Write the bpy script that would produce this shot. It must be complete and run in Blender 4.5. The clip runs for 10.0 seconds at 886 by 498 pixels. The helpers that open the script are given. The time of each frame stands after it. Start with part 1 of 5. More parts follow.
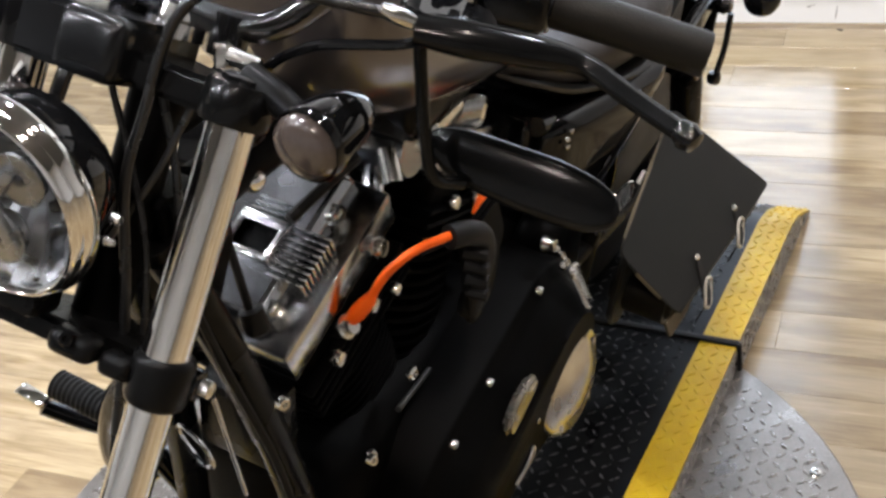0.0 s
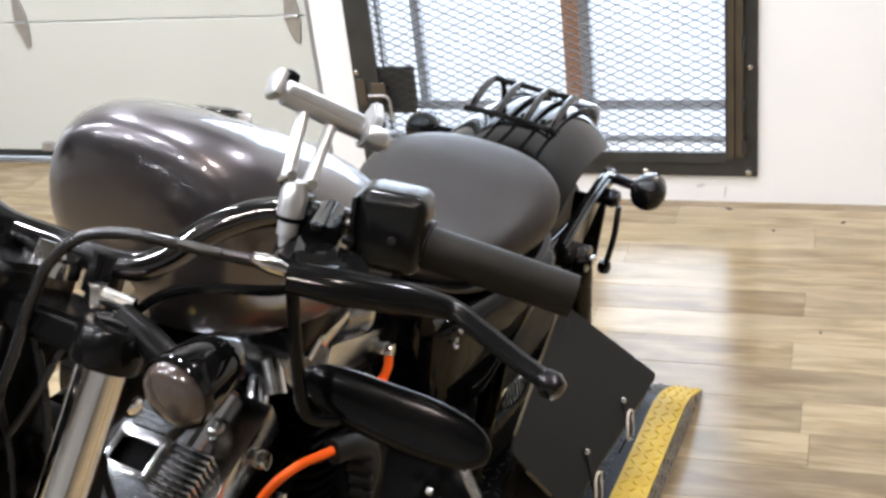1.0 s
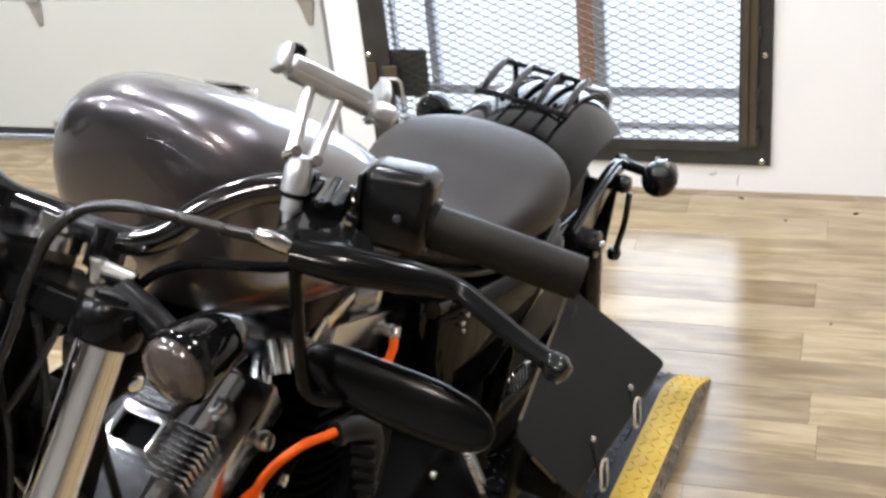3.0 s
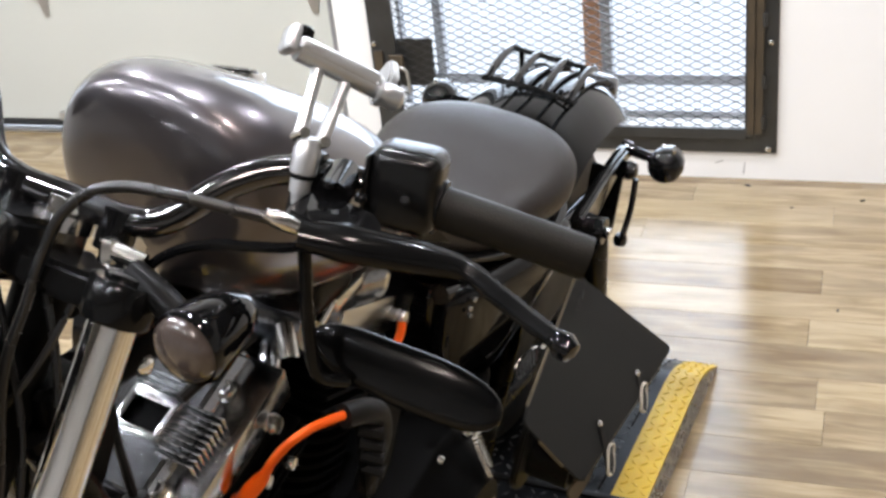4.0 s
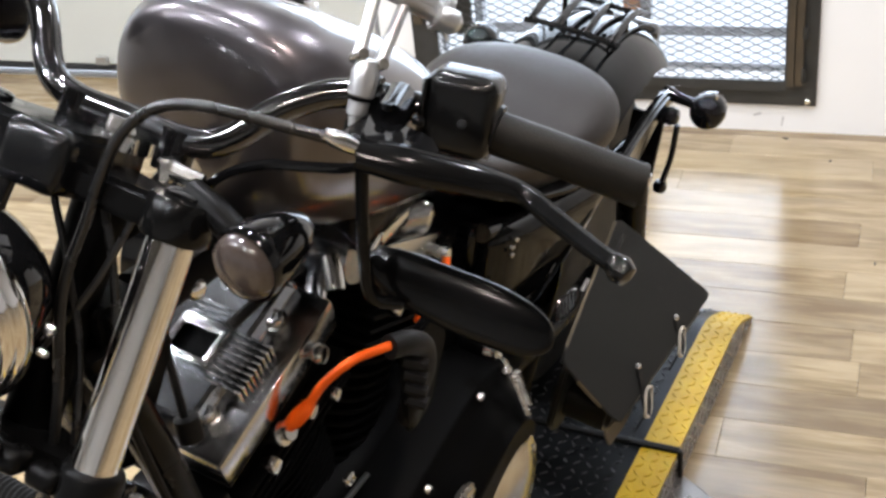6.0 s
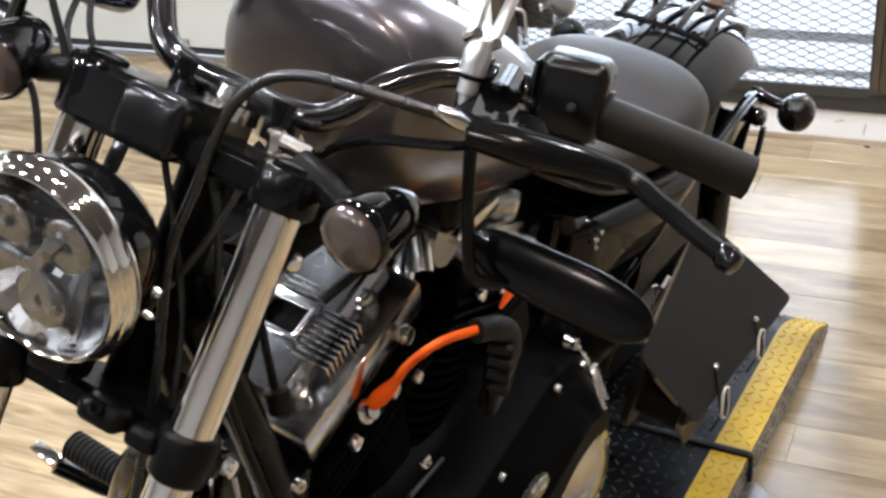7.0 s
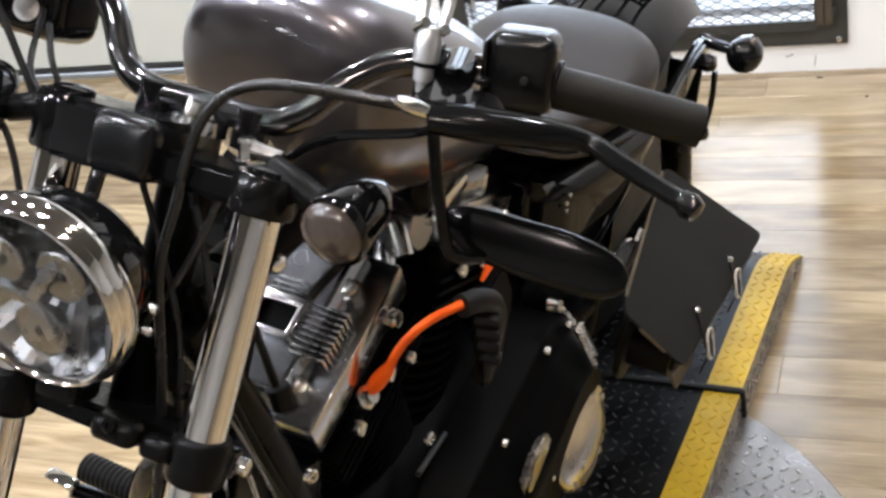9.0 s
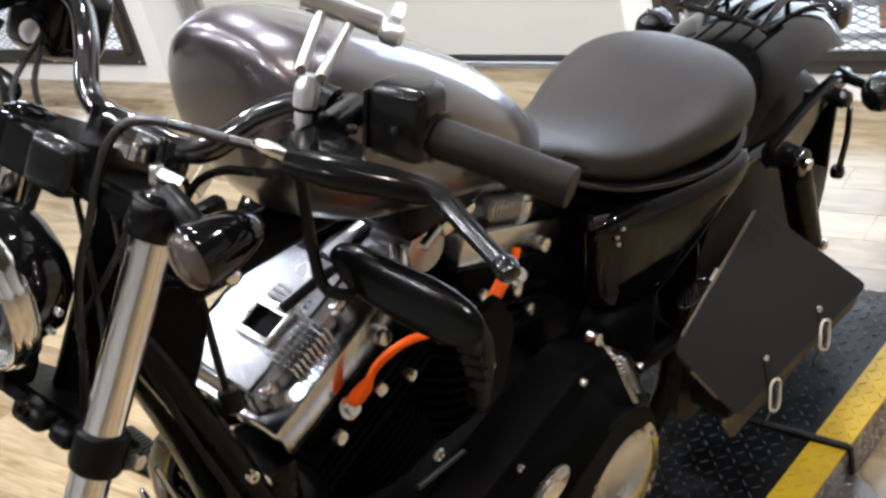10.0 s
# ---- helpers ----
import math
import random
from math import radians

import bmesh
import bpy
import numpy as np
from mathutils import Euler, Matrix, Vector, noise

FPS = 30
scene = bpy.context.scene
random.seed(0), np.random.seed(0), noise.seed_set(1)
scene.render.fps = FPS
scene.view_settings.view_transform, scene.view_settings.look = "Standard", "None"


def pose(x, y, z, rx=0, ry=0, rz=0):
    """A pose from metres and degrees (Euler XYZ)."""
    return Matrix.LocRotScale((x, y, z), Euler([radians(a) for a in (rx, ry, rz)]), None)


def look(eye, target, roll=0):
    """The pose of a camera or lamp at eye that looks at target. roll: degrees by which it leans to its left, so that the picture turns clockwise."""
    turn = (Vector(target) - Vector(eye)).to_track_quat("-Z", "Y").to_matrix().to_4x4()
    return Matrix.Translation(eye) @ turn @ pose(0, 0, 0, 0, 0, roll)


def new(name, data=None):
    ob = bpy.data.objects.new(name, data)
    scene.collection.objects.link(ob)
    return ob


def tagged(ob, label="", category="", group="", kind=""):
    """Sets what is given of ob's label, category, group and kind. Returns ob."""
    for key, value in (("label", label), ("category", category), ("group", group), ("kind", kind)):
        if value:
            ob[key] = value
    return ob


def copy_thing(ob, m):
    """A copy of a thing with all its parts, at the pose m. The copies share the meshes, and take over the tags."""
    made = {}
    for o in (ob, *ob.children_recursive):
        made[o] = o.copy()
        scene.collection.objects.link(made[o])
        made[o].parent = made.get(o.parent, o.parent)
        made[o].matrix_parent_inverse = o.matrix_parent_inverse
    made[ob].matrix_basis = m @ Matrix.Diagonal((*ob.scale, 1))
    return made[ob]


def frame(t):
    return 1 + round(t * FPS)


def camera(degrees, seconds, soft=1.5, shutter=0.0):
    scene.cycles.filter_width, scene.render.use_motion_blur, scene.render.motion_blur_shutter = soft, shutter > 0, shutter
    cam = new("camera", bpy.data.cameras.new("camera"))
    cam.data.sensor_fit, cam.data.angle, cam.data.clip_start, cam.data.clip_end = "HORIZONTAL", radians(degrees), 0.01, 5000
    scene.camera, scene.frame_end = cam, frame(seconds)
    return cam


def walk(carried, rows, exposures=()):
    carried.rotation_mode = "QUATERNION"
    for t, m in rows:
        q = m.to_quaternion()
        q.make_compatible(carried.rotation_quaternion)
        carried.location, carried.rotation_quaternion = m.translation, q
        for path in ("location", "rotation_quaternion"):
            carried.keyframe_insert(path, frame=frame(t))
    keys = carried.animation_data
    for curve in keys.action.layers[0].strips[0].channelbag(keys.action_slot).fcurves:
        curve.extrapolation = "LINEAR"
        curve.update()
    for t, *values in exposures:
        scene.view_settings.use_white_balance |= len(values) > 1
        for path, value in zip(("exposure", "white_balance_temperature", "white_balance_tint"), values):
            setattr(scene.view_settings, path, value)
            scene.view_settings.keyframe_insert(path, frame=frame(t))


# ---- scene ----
cam = camera(40.7, 10.0, soft=2.9)
PATH = [
    (0, (0.902, 0.116, 1.465), (0.427, 1.727, 0.379), -10.3),
    (0.5, (0.915, 0.125, 1.493), (0.535, 1.814, 0.491), -7.0),
    (1, (0.938, 0.145, 1.529), (0.613, 1.905, 0.636), -7.2),
    (1.5, (0.95, 0.152, 1.531), (0.664, 1.935, 0.671), -5.7),
    (2, (0.952, 0.146, 1.519), (0.659, 1.902, 0.606), -5.8),
    (2.5, (0.943, 0.154, 1.512), (0.626, 1.904, 0.597), -6.1),
    (2.7, (0.939, 0.157, 1.517), (0.604, 1.906, 0.606), -6.3),
    (4, (0.938, 0.147, 1.512), (0.585, 1.886, 0.59), -6.9),
    (4.5, (0.933, 0.144, 1.507), (0.56, 1.873, 0.573), -7.4),
    (5, (0.919, 0.152, 1.503), (0.542, 1.863, 0.539), -6.4),
    (6.3, (0.915, 0.12, 1.493), (0.496, 1.814, 0.515), -7.2),
    (6.5, (0.904, 0.117, 1.496), (0.424, 1.819, 0.561), -7.2),
    (7, (0.884, 0.112, 1.487), (0.391, 1.787, 0.512), -5.7),
    (7.5, (0.894, 0.126, 1.48), (0.471, 1.794, 0.461), -5.2),
    (8, (0.905, 0.129, 1.485), (0.442, 1.803, 0.494), -6.6),
    (8.5, (0.889, 0.112, 1.495), (0.379, 1.797, 0.546), -11.7),
    (9, (0.894, 0.078, 1.508), (0.437, 1.743, 0.499), -12.6),
    (9.4, (1.037, 0.111, 1.501), (0.376, 1.706, 0.492), -14.3),
    (9.5, (1.085, 0.123, 1.497), (0.36, 1.71, 0.52), -13.6),
    (9.6, (1.135, 0.137, 1.499), (0.346, 1.727, 0.578), -12.3),
    (9.7, (1.177, 0.146, 1.497), (0.374, 1.745, 0.602), -10.1),
    (9.8, (1.22, 0.148, 1.494), (0.353, 1.686, 0.555), -11.3),
    (10, (1.25, 0.173, 1.488), (0.312, 1.682, 0.571), -15.2),
]
walk(cam, [(t, look(eye, target, roll)) for t, eye, target, roll in PATH])

# ---- light ----
world = bpy.data.worlds.new("world")
world.use_nodes = True
scene.world = world
wn = world.node_tree.nodes
sky = wn.new("ShaderNodeTexSky")
sky.sky_type, sky.sun_disc = "NISHITA", False
sky.sun_elevation, sky.sun_rotation = radians(35), radians(200)
world.node_tree.links.new(sky.outputs[0], wn["Background"].inputs[0])
wn["Background"].inputs[1].default_value = 0.1
scene.view_settings.exposure = 0.06

# ---- frames of reference ----
YAW, LIFT = 16.1, 0.083
REAR = Vector((math.sin(radians(YAW)), math.cos(radians(YAW)), 0))
SIDE = Vector((math.cos(radians(YAW)), -math.sin(radians(YAW)), 0))


def axes(origin, x, y, z):
    m = Matrix.Identity(4)
    for k, v in enumerate((x, y, z, origin)):
        m[0][k], m[1][k], m[2][k] = v
    return m


ROOM = 0.93  # size of the room's own units in metres
yaw, lean, pitch, GROWN = radians(17.0), radians(12.84), radians(1.36), 1.0455
bike_ahead = Vector((-math.sin(yaw) * math.cos(pitch), -math.cos(yaw) * math.cos(pitch), math.sin(pitch)))
bike_side = Vector((math.cos(yaw), -math.sin(yaw), 0))
bike_over = bike_ahead.cross(bike_side)
bike_left = math.cos(lean) * bike_side - math.sin(lean) * bike_over
bike_up = math.cos(lean) * bike_over + math.sin(lean) * bike_side
BIKE = axes((0.3528, 1.3676, 0.0765), bike_ahead * GROWN, bike_left * GROWN, bike_up * GROWN)
st_a, TURNED = Vector((-0.4781, 0.0398, 0.8774)).normalized(), radians(6)
st_f = Vector((0, 1, 0)).cross(st_a).normalized()
st_l = st_a.cross(st_f)
st_x = math.cos(TURNED) * st_f + math.sin(TURNED) * st_l
st_y = -math.sin(TURNED) * st_f + math.cos(TURNED) * st_l
STEER = axes((0.3965, -0.0039, 0.9746), st_x, st_y, st_a)
DECK = Matrix.Scale(ROOM, 4) @ axes(SIDE * 0.02 + REAR * 1.54, -REAR, SIDE, (0, 0, 1))
we = Vector((0.985, -0.1725, 0)).normalized()
WALL = Matrix.Scale(ROOM, 4) @ axes((1.0, 3.69, 0), we, Vector((-we.y, we.x, 0)), (0, 0, 1))  # x along the wall, y away from the room


# ---- materials ----
def material(name, colour, rough=0.5, metal=0.0, coat=0.0, grain=0.0, scale=200.0, bump=0.0, blotch=0.0, blotch_scale=6.0, second=None, stretch=(1, 1, 1), rough_var=0.0, spec=0.5):
    m = bpy.data.materials.new(name)
    m.use_nodes = True
    nt = m.node_tree
    b = nt.nodes["Principled BSDF"]
    b.inputs["Base Color"].default_value = (*colour, 1)
    b.inputs["Roughness"].default_value = rough
    b.inputs["Metallic"].default_value = metal
    b.inputs["Coat Weight"].default_value = coat
    b.inputs["Coat Roughness"].default_value = 0.03
    b.inputs["Specular IOR Level"].default_value = spec
    tc = nt.nodes.new("ShaderNodeTexCoord")
    mp = nt.nodes.new("ShaderNodeMapping")
    mp.inputs["Scale"].default_value = stretch
    nt.links.new(tc.outputs["Object"], mp.inputs[0])
    fine = nt.nodes.new("ShaderNodeTexNoise")
    fine.inputs["Scale"].default_value, fine.inputs["Detail"].default_value = scale, 4
    wide = nt.nodes.new("ShaderNodeTexNoise")
    wide.inputs["Scale"].default_value, wide.inputs["Detail"].default_value = blotch_scale, 6
    for n in (fine, wide):
        nt.links.new(mp.outputs[0], n.inputs["Vector"])
    last = None
    second = second or tuple(c * 0.45 for c in colour)
    for tex, amount in ((wide, blotch), (fine, grain)):
        if amount:
            ramp = nt.nodes.new("ShaderNodeMapRange")
            ramp.inputs["From Min"].default_value, ramp.inputs["From Max"].default_value = 0.35, 0.7
            ramp.inputs["To Max"].default_value = amount
            nt.links.new(tex.outputs["Fac"], ramp.inputs[0])
            mix = nt.nodes.new("ShaderNodeMix")
            mix.data_type = "RGBA"
            nt.links.new(ramp.outputs[0], mix.inputs[0])
            if last:
                nt.links.new(last, mix.inputs[6])
            else:
                mix.inputs[6].default_value = (*colour, 1)
            mix.inputs[7].default_value = (*second, 1)
            last = mix.outputs[2]
    if last:
        nt.links.new(last, b.inputs["Base Color"])
    if rough_var:
        r = nt.nodes.new("ShaderNodeMapRange")
        r.inputs["From Min"].default_value, r.inputs["From Max"].default_value = 0.3, 0.7
        r.inputs["To Min"].default_value, r.inputs["To Max"].default_value = max(0.02, rough - rough_var), rough + rough_var
        nt.links.new(wide.outputs["Fac"], r.inputs[0])
        nt.links.new(r.outputs[0], b.inputs["Roughness"])
    if bump:
        bp = nt.nodes.new("ShaderNodeBump")
        bp.inputs["Strength"].default_value, bp.inputs["Distance"].default_value = bump, 0.001
        nt.links.new(fine.outputs["Fac"], bp.inputs["Height"])
        nt.links.new(bp.outputs[0], b.inputs["Normal"])
    return m


def glowing(name, colour, strength):
    m = bpy.data.materials.new(name)
    m.use_nodes = True
    b = m.node_tree.nodes["Principled BSDF"]
    b.inputs["Base Color"].default_value = (*colour, 1)
    b.inputs["Emission Color"].default_value = (*colour, 1)
    b.inputs["Emission Strength"].default_value = strength
    return m


def wood_floor():
    m = material("oak_laminate", (0.42, 0.29, 0.165), 0.3, spec=0.65)
    nt = m.node_tree
    b = nt.nodes["Principled BSDF"]
    tc, info, geo = nt.nodes.new("ShaderNodeTexCoord"), nt.nodes.new("ShaderNodeObjectInfo"), nt.nodes.new("ShaderNodeNewGeometry")
    both, chance = nt.nodes.new("ShaderNodeMath"), nt.nodes.new("ShaderNodeMath")
    both.operation, chance.operation = "ADD", "FRACT"
    nt.links.new(info.outputs["Random"], both.inputs[0])
    nt.links.new(geo.outputs["Random Per Island"], both.inputs[1])
    nt.links.new(both.outputs[0], chance.inputs[0])
    off = nt.nodes.new("ShaderNodeVectorMath")
    off.operation = "MULTIPLY_ADD"
    off.inputs[1].default_value = (1, 1, 1)
    comb = nt.nodes.new("ShaderNodeCombineXYZ")
    mul = nt.nodes.new("ShaderNodeMath")
    mul.operation, mul.inputs[1].default_value = "MULTIPLY", 57.0
    nt.links.new(chance.outputs[0], mul.inputs[0])
    for k in range(3):
        nt.links.new(mul.outputs[0], comb.inputs[k])
    nt.links.new(tc.outputs["Object"], off.inputs[0])
    nt.links.new(comb.outputs[0], off.inputs[2])
    fac = []
    for sc, stretch, det in ((1.0, (4.5, 24, 1), 7), (1.0, (8, 170, 1), 4), (1.0, (1.6, 4.5, 1), 3)):
        mp, nz = nt.nodes.new("ShaderNodeMapping"), nt.nodes.new("ShaderNodeTexNoise")
        mp.inputs["Scale"].default_value = stretch
        nz.inputs["Scale"].default_value, nz.inputs["Detail"].default_value = sc, det
        nz.inputs["Distortion"].default_value = 0.6
        nt.links.new(off.outputs[0], mp.inputs[0])
        nt.links.new(mp.outputs[0], nz.inputs["Vector"])
        fac.append(nz.outputs["Fac"])
    ramp = nt.nodes.new("ShaderNodeValToRGB")
    e = ramp.color_ramp.elements
    e[0].position, e[0].color = 0.30, (0.145, 0.096, 0.048, 1)
    e[1].position, e[1].color = 0.72, (0.395, 0.306, 0.182, 1)
    mid = e.new(0.5)
    mid.color = (0.250, 0.180, 0.096, 1)
    add = nt.nodes.new("ShaderNodeMath")
    add.operation = "ADD"
    t1 = nt.nodes.new("ShaderNodeMath")
    t1.operation, t1.inputs[1].default_value, t1.inputs[2].default_value = "MULTIPLY_ADD", 0.28, 0.0
    nt.links.new(chance.outputs[0], t1.inputs[0])
    t2 = nt.nodes.new("ShaderNodeMath")
    t2.operation, t2.inputs[1].default_value = "MULTIPLY_ADD", 0.45
    nt.links.new(fac[1], t2.inputs[0])
    nt.links.new(t1.outputs[0], t2.inputs[2])
    t3 = nt.nodes.new("ShaderNodeMath")
    t3.operation, t3.inputs[1].default_value = "MULTIPLY_ADD", 0.8
    nt.links.new(fac[0], t3.inputs[0])
    nt.links.new(t2.outputs[0], t3.inputs[2])
    add.inputs[1].default_value = -0.27
    nt.links.new(t3.outputs[0], add.inputs[0])
    nt.links.new(add.outputs[0], ramp.inputs[0])
    grey = nt.nodes.new("ShaderNodeMix")
    grey.data_type = "RGBA"
    grey.inputs[7].default_value = (0.33, 0.264, 0.176, 1)
    gr = nt.nodes.new("ShaderNodeMapRange")
    gr.inputs["From Min"].default_value, gr.inputs["From Max"].default_value, gr.inputs["To Max"].default_value = 0.4, 0.7, 0.5
    nt.links.new(fac[2], gr.inputs[0])
    nt.links.new(gr.outputs[0], grey.inputs[0])
    nt.links.new(ramp.outputs[0], grey.inputs[6])
    nt.links.new(grey.outputs[2], b.inputs["Base Color"])
    rr = nt.nodes.new("ShaderNodeMapRange")
    rr.inputs["To Min"].default_value, rr.inputs["To Max"].default_value = 0.13, 0.27
    nt.links.new(fac[0], rr.inputs[0])
    nt.links.new(rr.outputs[0], b.inputs["Roughness"])
    bp = nt.nodes.new("ShaderNodeBump")
    bp.inputs["Strength"].default_value, bp.inputs["Distance"].default_value = 0.25, 0.001
    nt.links.new(fac[1], bp.inputs["Height"])
    nt.links.new(bp.outputs[0], b.inputs["Normal"])
    return m


WOOD = wood_floor()
PLASTER = material("white_painted_wall", (0.80, 0.79, 0.77), 0.7, bump=0.3, scale=90, blotch=0.10, blotch_scale=2.5, second=(0.62, 0.60, 0.57))
DOOR = material("cream_door_steel", (0.55, 0.558, 0.51), 0.5, blotch=0.12, blotch_scale=1.5, second=(0.53, 0.54, 0.49), bump=0.15, scale=300)
CEIL = material("ceiling_paint", (0.13, 0.128, 0.125), 0.85)
BACKWALL = material("pale_painted_wall", (0.66, 0.655, 0.64), 0.7, blotch=0.1, blotch_scale=2)
STEEL = material("dark_mill_steel", (0.078, 0.080, 0.080), 0.45, 0.75, blotch=0.6, blotch_scale=9, second=(0.045, 0.044, 0.041), bump=0.1)
RUSTY = material("brown_hinge_steel", (0.10, 0.078, 0.052), 0.5, 0.5, blotch=0.5, blotch_scale=14, second=(0.05, 0.042, 0.032))
GALV = material("galvanised_steel", (0.55, 0.55, 0.54), 0.38, 0.85, blotch=0.4, blotch_scale=20, second=(0.38, 0.38, 0.37))
GREY = material("grey_frame", (0.32, 0.32, 0.33), 0.5, 0.3)
COPPER = material("brown_post", (0.38, 0.19, 0.10), 0.6, blotch=0.3)
GASKET = material("black_rubber_seal", (0.012, 0.012, 0.012), 0.7)
GLOSS = material("gloss_black_paint", (0.003, 0.003, 0.0032), 0.06, 0.0, 0.0, rough_var=0.03, blotch_scale=9, spec=0.38)
BARBLACK = material("gloss_black_bar", (0.004, 0.004, 0.004), 0.13, 0.0, 0.0, rough_var=0.05, blotch_scale=20, spec=1.0)
HOUSING = material("black_housing_plastic", (0.0035, 0.0035, 0.0035), 0.24, 0.0, 0.0, rough_var=0.06, blotch_scale=14, bump=0.06, scale=500, spec=0.32)
FENDER = material("black_fender_paint", (0.003, 0.003, 0.003), 0.05, 0.0, 0.0, rough_var=0.02, blotch_scale=7, spec=0.32)
HOLDER = material("frosted_aluminium", (0.62, 0.63, 0.64), 0.36, 0.92, grain=0.2, scale=500, bump=0.15, blotch=0.25, blotch_scale=40, second=(0.55, 0.56, 0.57), rough_var=0.08)
SHEATH = material("black_cable_sheath", (0.006, 0.006, 0.006), 0.28, rough_var=0.08, blotch_scale=30, spec=0.55)
SATIN = material("satin_black", (0.004, 0.004, 0.004), 0.27, 0.0, 0.0, bump=0.12, scale=420, rough_var=0.08, blotch_scale=12, spec=0.11)
CRINKLE = material("black_engine_powdercoat", (0.0022, 0.0022, 0.0022), 0.46, bump=0.3, scale=900, rough_var=0.08, spec=0.035)
RUBBER = material("black_rubber", (0.008, 0.0075, 0.007), 0.5, bump=0.3, scale=500, rough_var=0.06, spec=0.16)
GRIP = material("worn_grip_rubber", (0.0085, 0.0074, 0.0056), 0.46, bump=0.4, scale=700, blotch=0.4, blotch_scale=25, second=(0.006, 0.005, 0.004), rough_var=0.08, spec=0.14)
LEATHER = material("grey_black_leather", (0.0098, 0.0094, 0.0082), 0.46, bump=0.45, scale=650, blotch=0.35, blotch_scale=7, second=(0.0125, 0.0125, 0.0115), rough_var=0.08, spec=0.17)
VINYL = material("seat_vinyl", (0.0148, 0.0116, 0.0101), 0.44, bump=0.4, scale=800, blotch=0.3, blotch_scale=5, second=(0.020, 0.016, 0.0142), rough_var=0.06, spec=0.36)
RAWEDGE = material("tan_leather_edge", (0.085, 0.062, 0.028), 0.6, blotch=0.6, blotch_scale=30)
# brown stands in for yellow reflected onto the dark leather under the flap
YELLOWLIT = material("yellow_lit_leather", (0.030, 0.022, 0.010), 0.5, blotch=0.5, blotch_scale=20, bump=0.3, scale=500, spec=0.25)
BUCKLE = material("cream_metal", (0.62, 0.57, 0.47), 0.35, 0.4, blotch=0.3, blotch_scale=60)
CHROME = material("chrome", (0.82, 0.81, 0.79), 0.07, 1.0, rough_var=0.03, blotch_scale=15)
SATINCHROME = material("satin_chrome", (0.60, 0.57, 0.52), 0.23, 1.0, rough_var=0.08, blotch_scale=20, blotch=0.2, second=(0.48, 0.45, 0.40))
CREAM = material("cream_plastic", (0.60, 0.55, 0.42), 0.5, blotch=0.2)
ALLOY = material("silver_alloy", (0.62, 0.625, 0.63), 0.17, 1.0, grain=0.25, scale=400, bump=0.25, blotch=0.4, blotch_scale=26, second=(0.34, 0.35, 0.375), rough_var=0.1)
CASTING = material("polished_cover_alloy", (0.36, 0.37, 0.39), 0.2, 1.0, grain=0.3, scale=300, bump=0.25, blotch=0.5, blotch_scale=18, second=(0.26, 0.27, 0.29), rough_var=0.08)
CLAMP = material("semi_gloss_black_clamp", (0.004, 0.0042, 0.0046), 0.22, 0.0, 0.0, bump=0.08, scale=400, rough_var=0.06, blotch_scale=14, spec=0.36)
DULLBLACK = material("dull_black_enamel", (0.0035, 0.0035, 0.0035), 0.17, 0.0, 0.0, rough_var=0.06, blotch_scale=14, spec=0.2)
ZINC = material("zinc_bolt", (0.68, 0.67, 0.64), 0.2, 1.0, rough_var=0.05, blotch_scale=60)
TANK = material("charcoal_metallic_paint", (0.098, 0.090, 0.096), 0.33, 0.90, 1.0, grain=0.3, scale=2600, second=(0.128, 0.119, 0.127), rough_var=0.03, spec=0.2)
ORANGE = material("orange_silicone", (0.95, 0.125, 0.006), 0.5, blotch=0.2, blotch_scale=25, second=(0.72, 0.075, 0.004), spec=0.25)
YELLOW = material("worn_yellow_paint", (0.56, 0.37, 0.010), 0.42, 0.0, 0.0, blotch=0.6, blotch_scale=16, second=(0.36, 0.225, 0.014), grain=0.3, scale=220, bump=0.2, rough_var=0.1, spec=0.3)
TREAD = material("black_tread_plate", (0.006, 0.0066, 0.0075), 0.36, 0.0, 0.0, blotch=0.5, blotch_scale=14, second=(0.014, 0.015, 0.016), bump=0.3, scale=300, rough_var=0.12, spec=0.12)
# lighter black for raised treads: worn tips, with their highlights put into the colour
TREADTOP = material("worn_lit_black_tread", (0.022, 0.024, 0.027), 0.28, 0.0, 0.0, blotch=0.5, blotch_scale=60, second=(0.05, 0.051, 0.054), rough_var=0.12, spec=0.8)
PLATE = material("aluminium_tread_plate", (0.31, 0.288, 0.272), 0.33, 0.9, grain=0.3, scale=160, blotch=0.45, blotch_scale=10, rough_var=0.12, bump=0.15)
# brighter copy of the plate metal, for contrast on the raised treads
PLATETOP = material("brighter_tread", (0.52, 0.49, 0.46), 0.26, 0.95, blotch=0.3, blotch_scale=50, rough_var=0.1)
SMOKE = material("smoked_amber_lens", (0.055, 0.042, 0.036), 0.18, 0.0, 0.5, grain=0.25, scale=300)
BULB = material("headlamp_reflector", (0.40, 0.41, 0.42), 0.26, 1.0, rough_var=0.14, blotch_scale=40)
DARKGLASS = material("dark_glass", (0.02, 0.02, 0.022), 0.05, 0, 1.0)
OUTSIDE = glowing("bright_daylight", (0.76, 0.86, 1.0), 6.5)
LAMP = glowing("lamp_glow", (1.0, 0.97, 0.93), 60.0)
LAMPWARM = glowing("warm_lamp_glow", (1.0, 0.80, 0.60), 40.0)
LENSGLASS = bpy.data.materials.new("clear_glass")
LENSGLASS.use_nodes = True
lg = LENSGLASS.node_tree.nodes["Principled BSDF"]
lg.inputs["Transmission Weight"].default_value, lg.inputs["Roughness"].default_value, lg.inputs["IOR"].default_value = 1.0, 0.02, 1.15


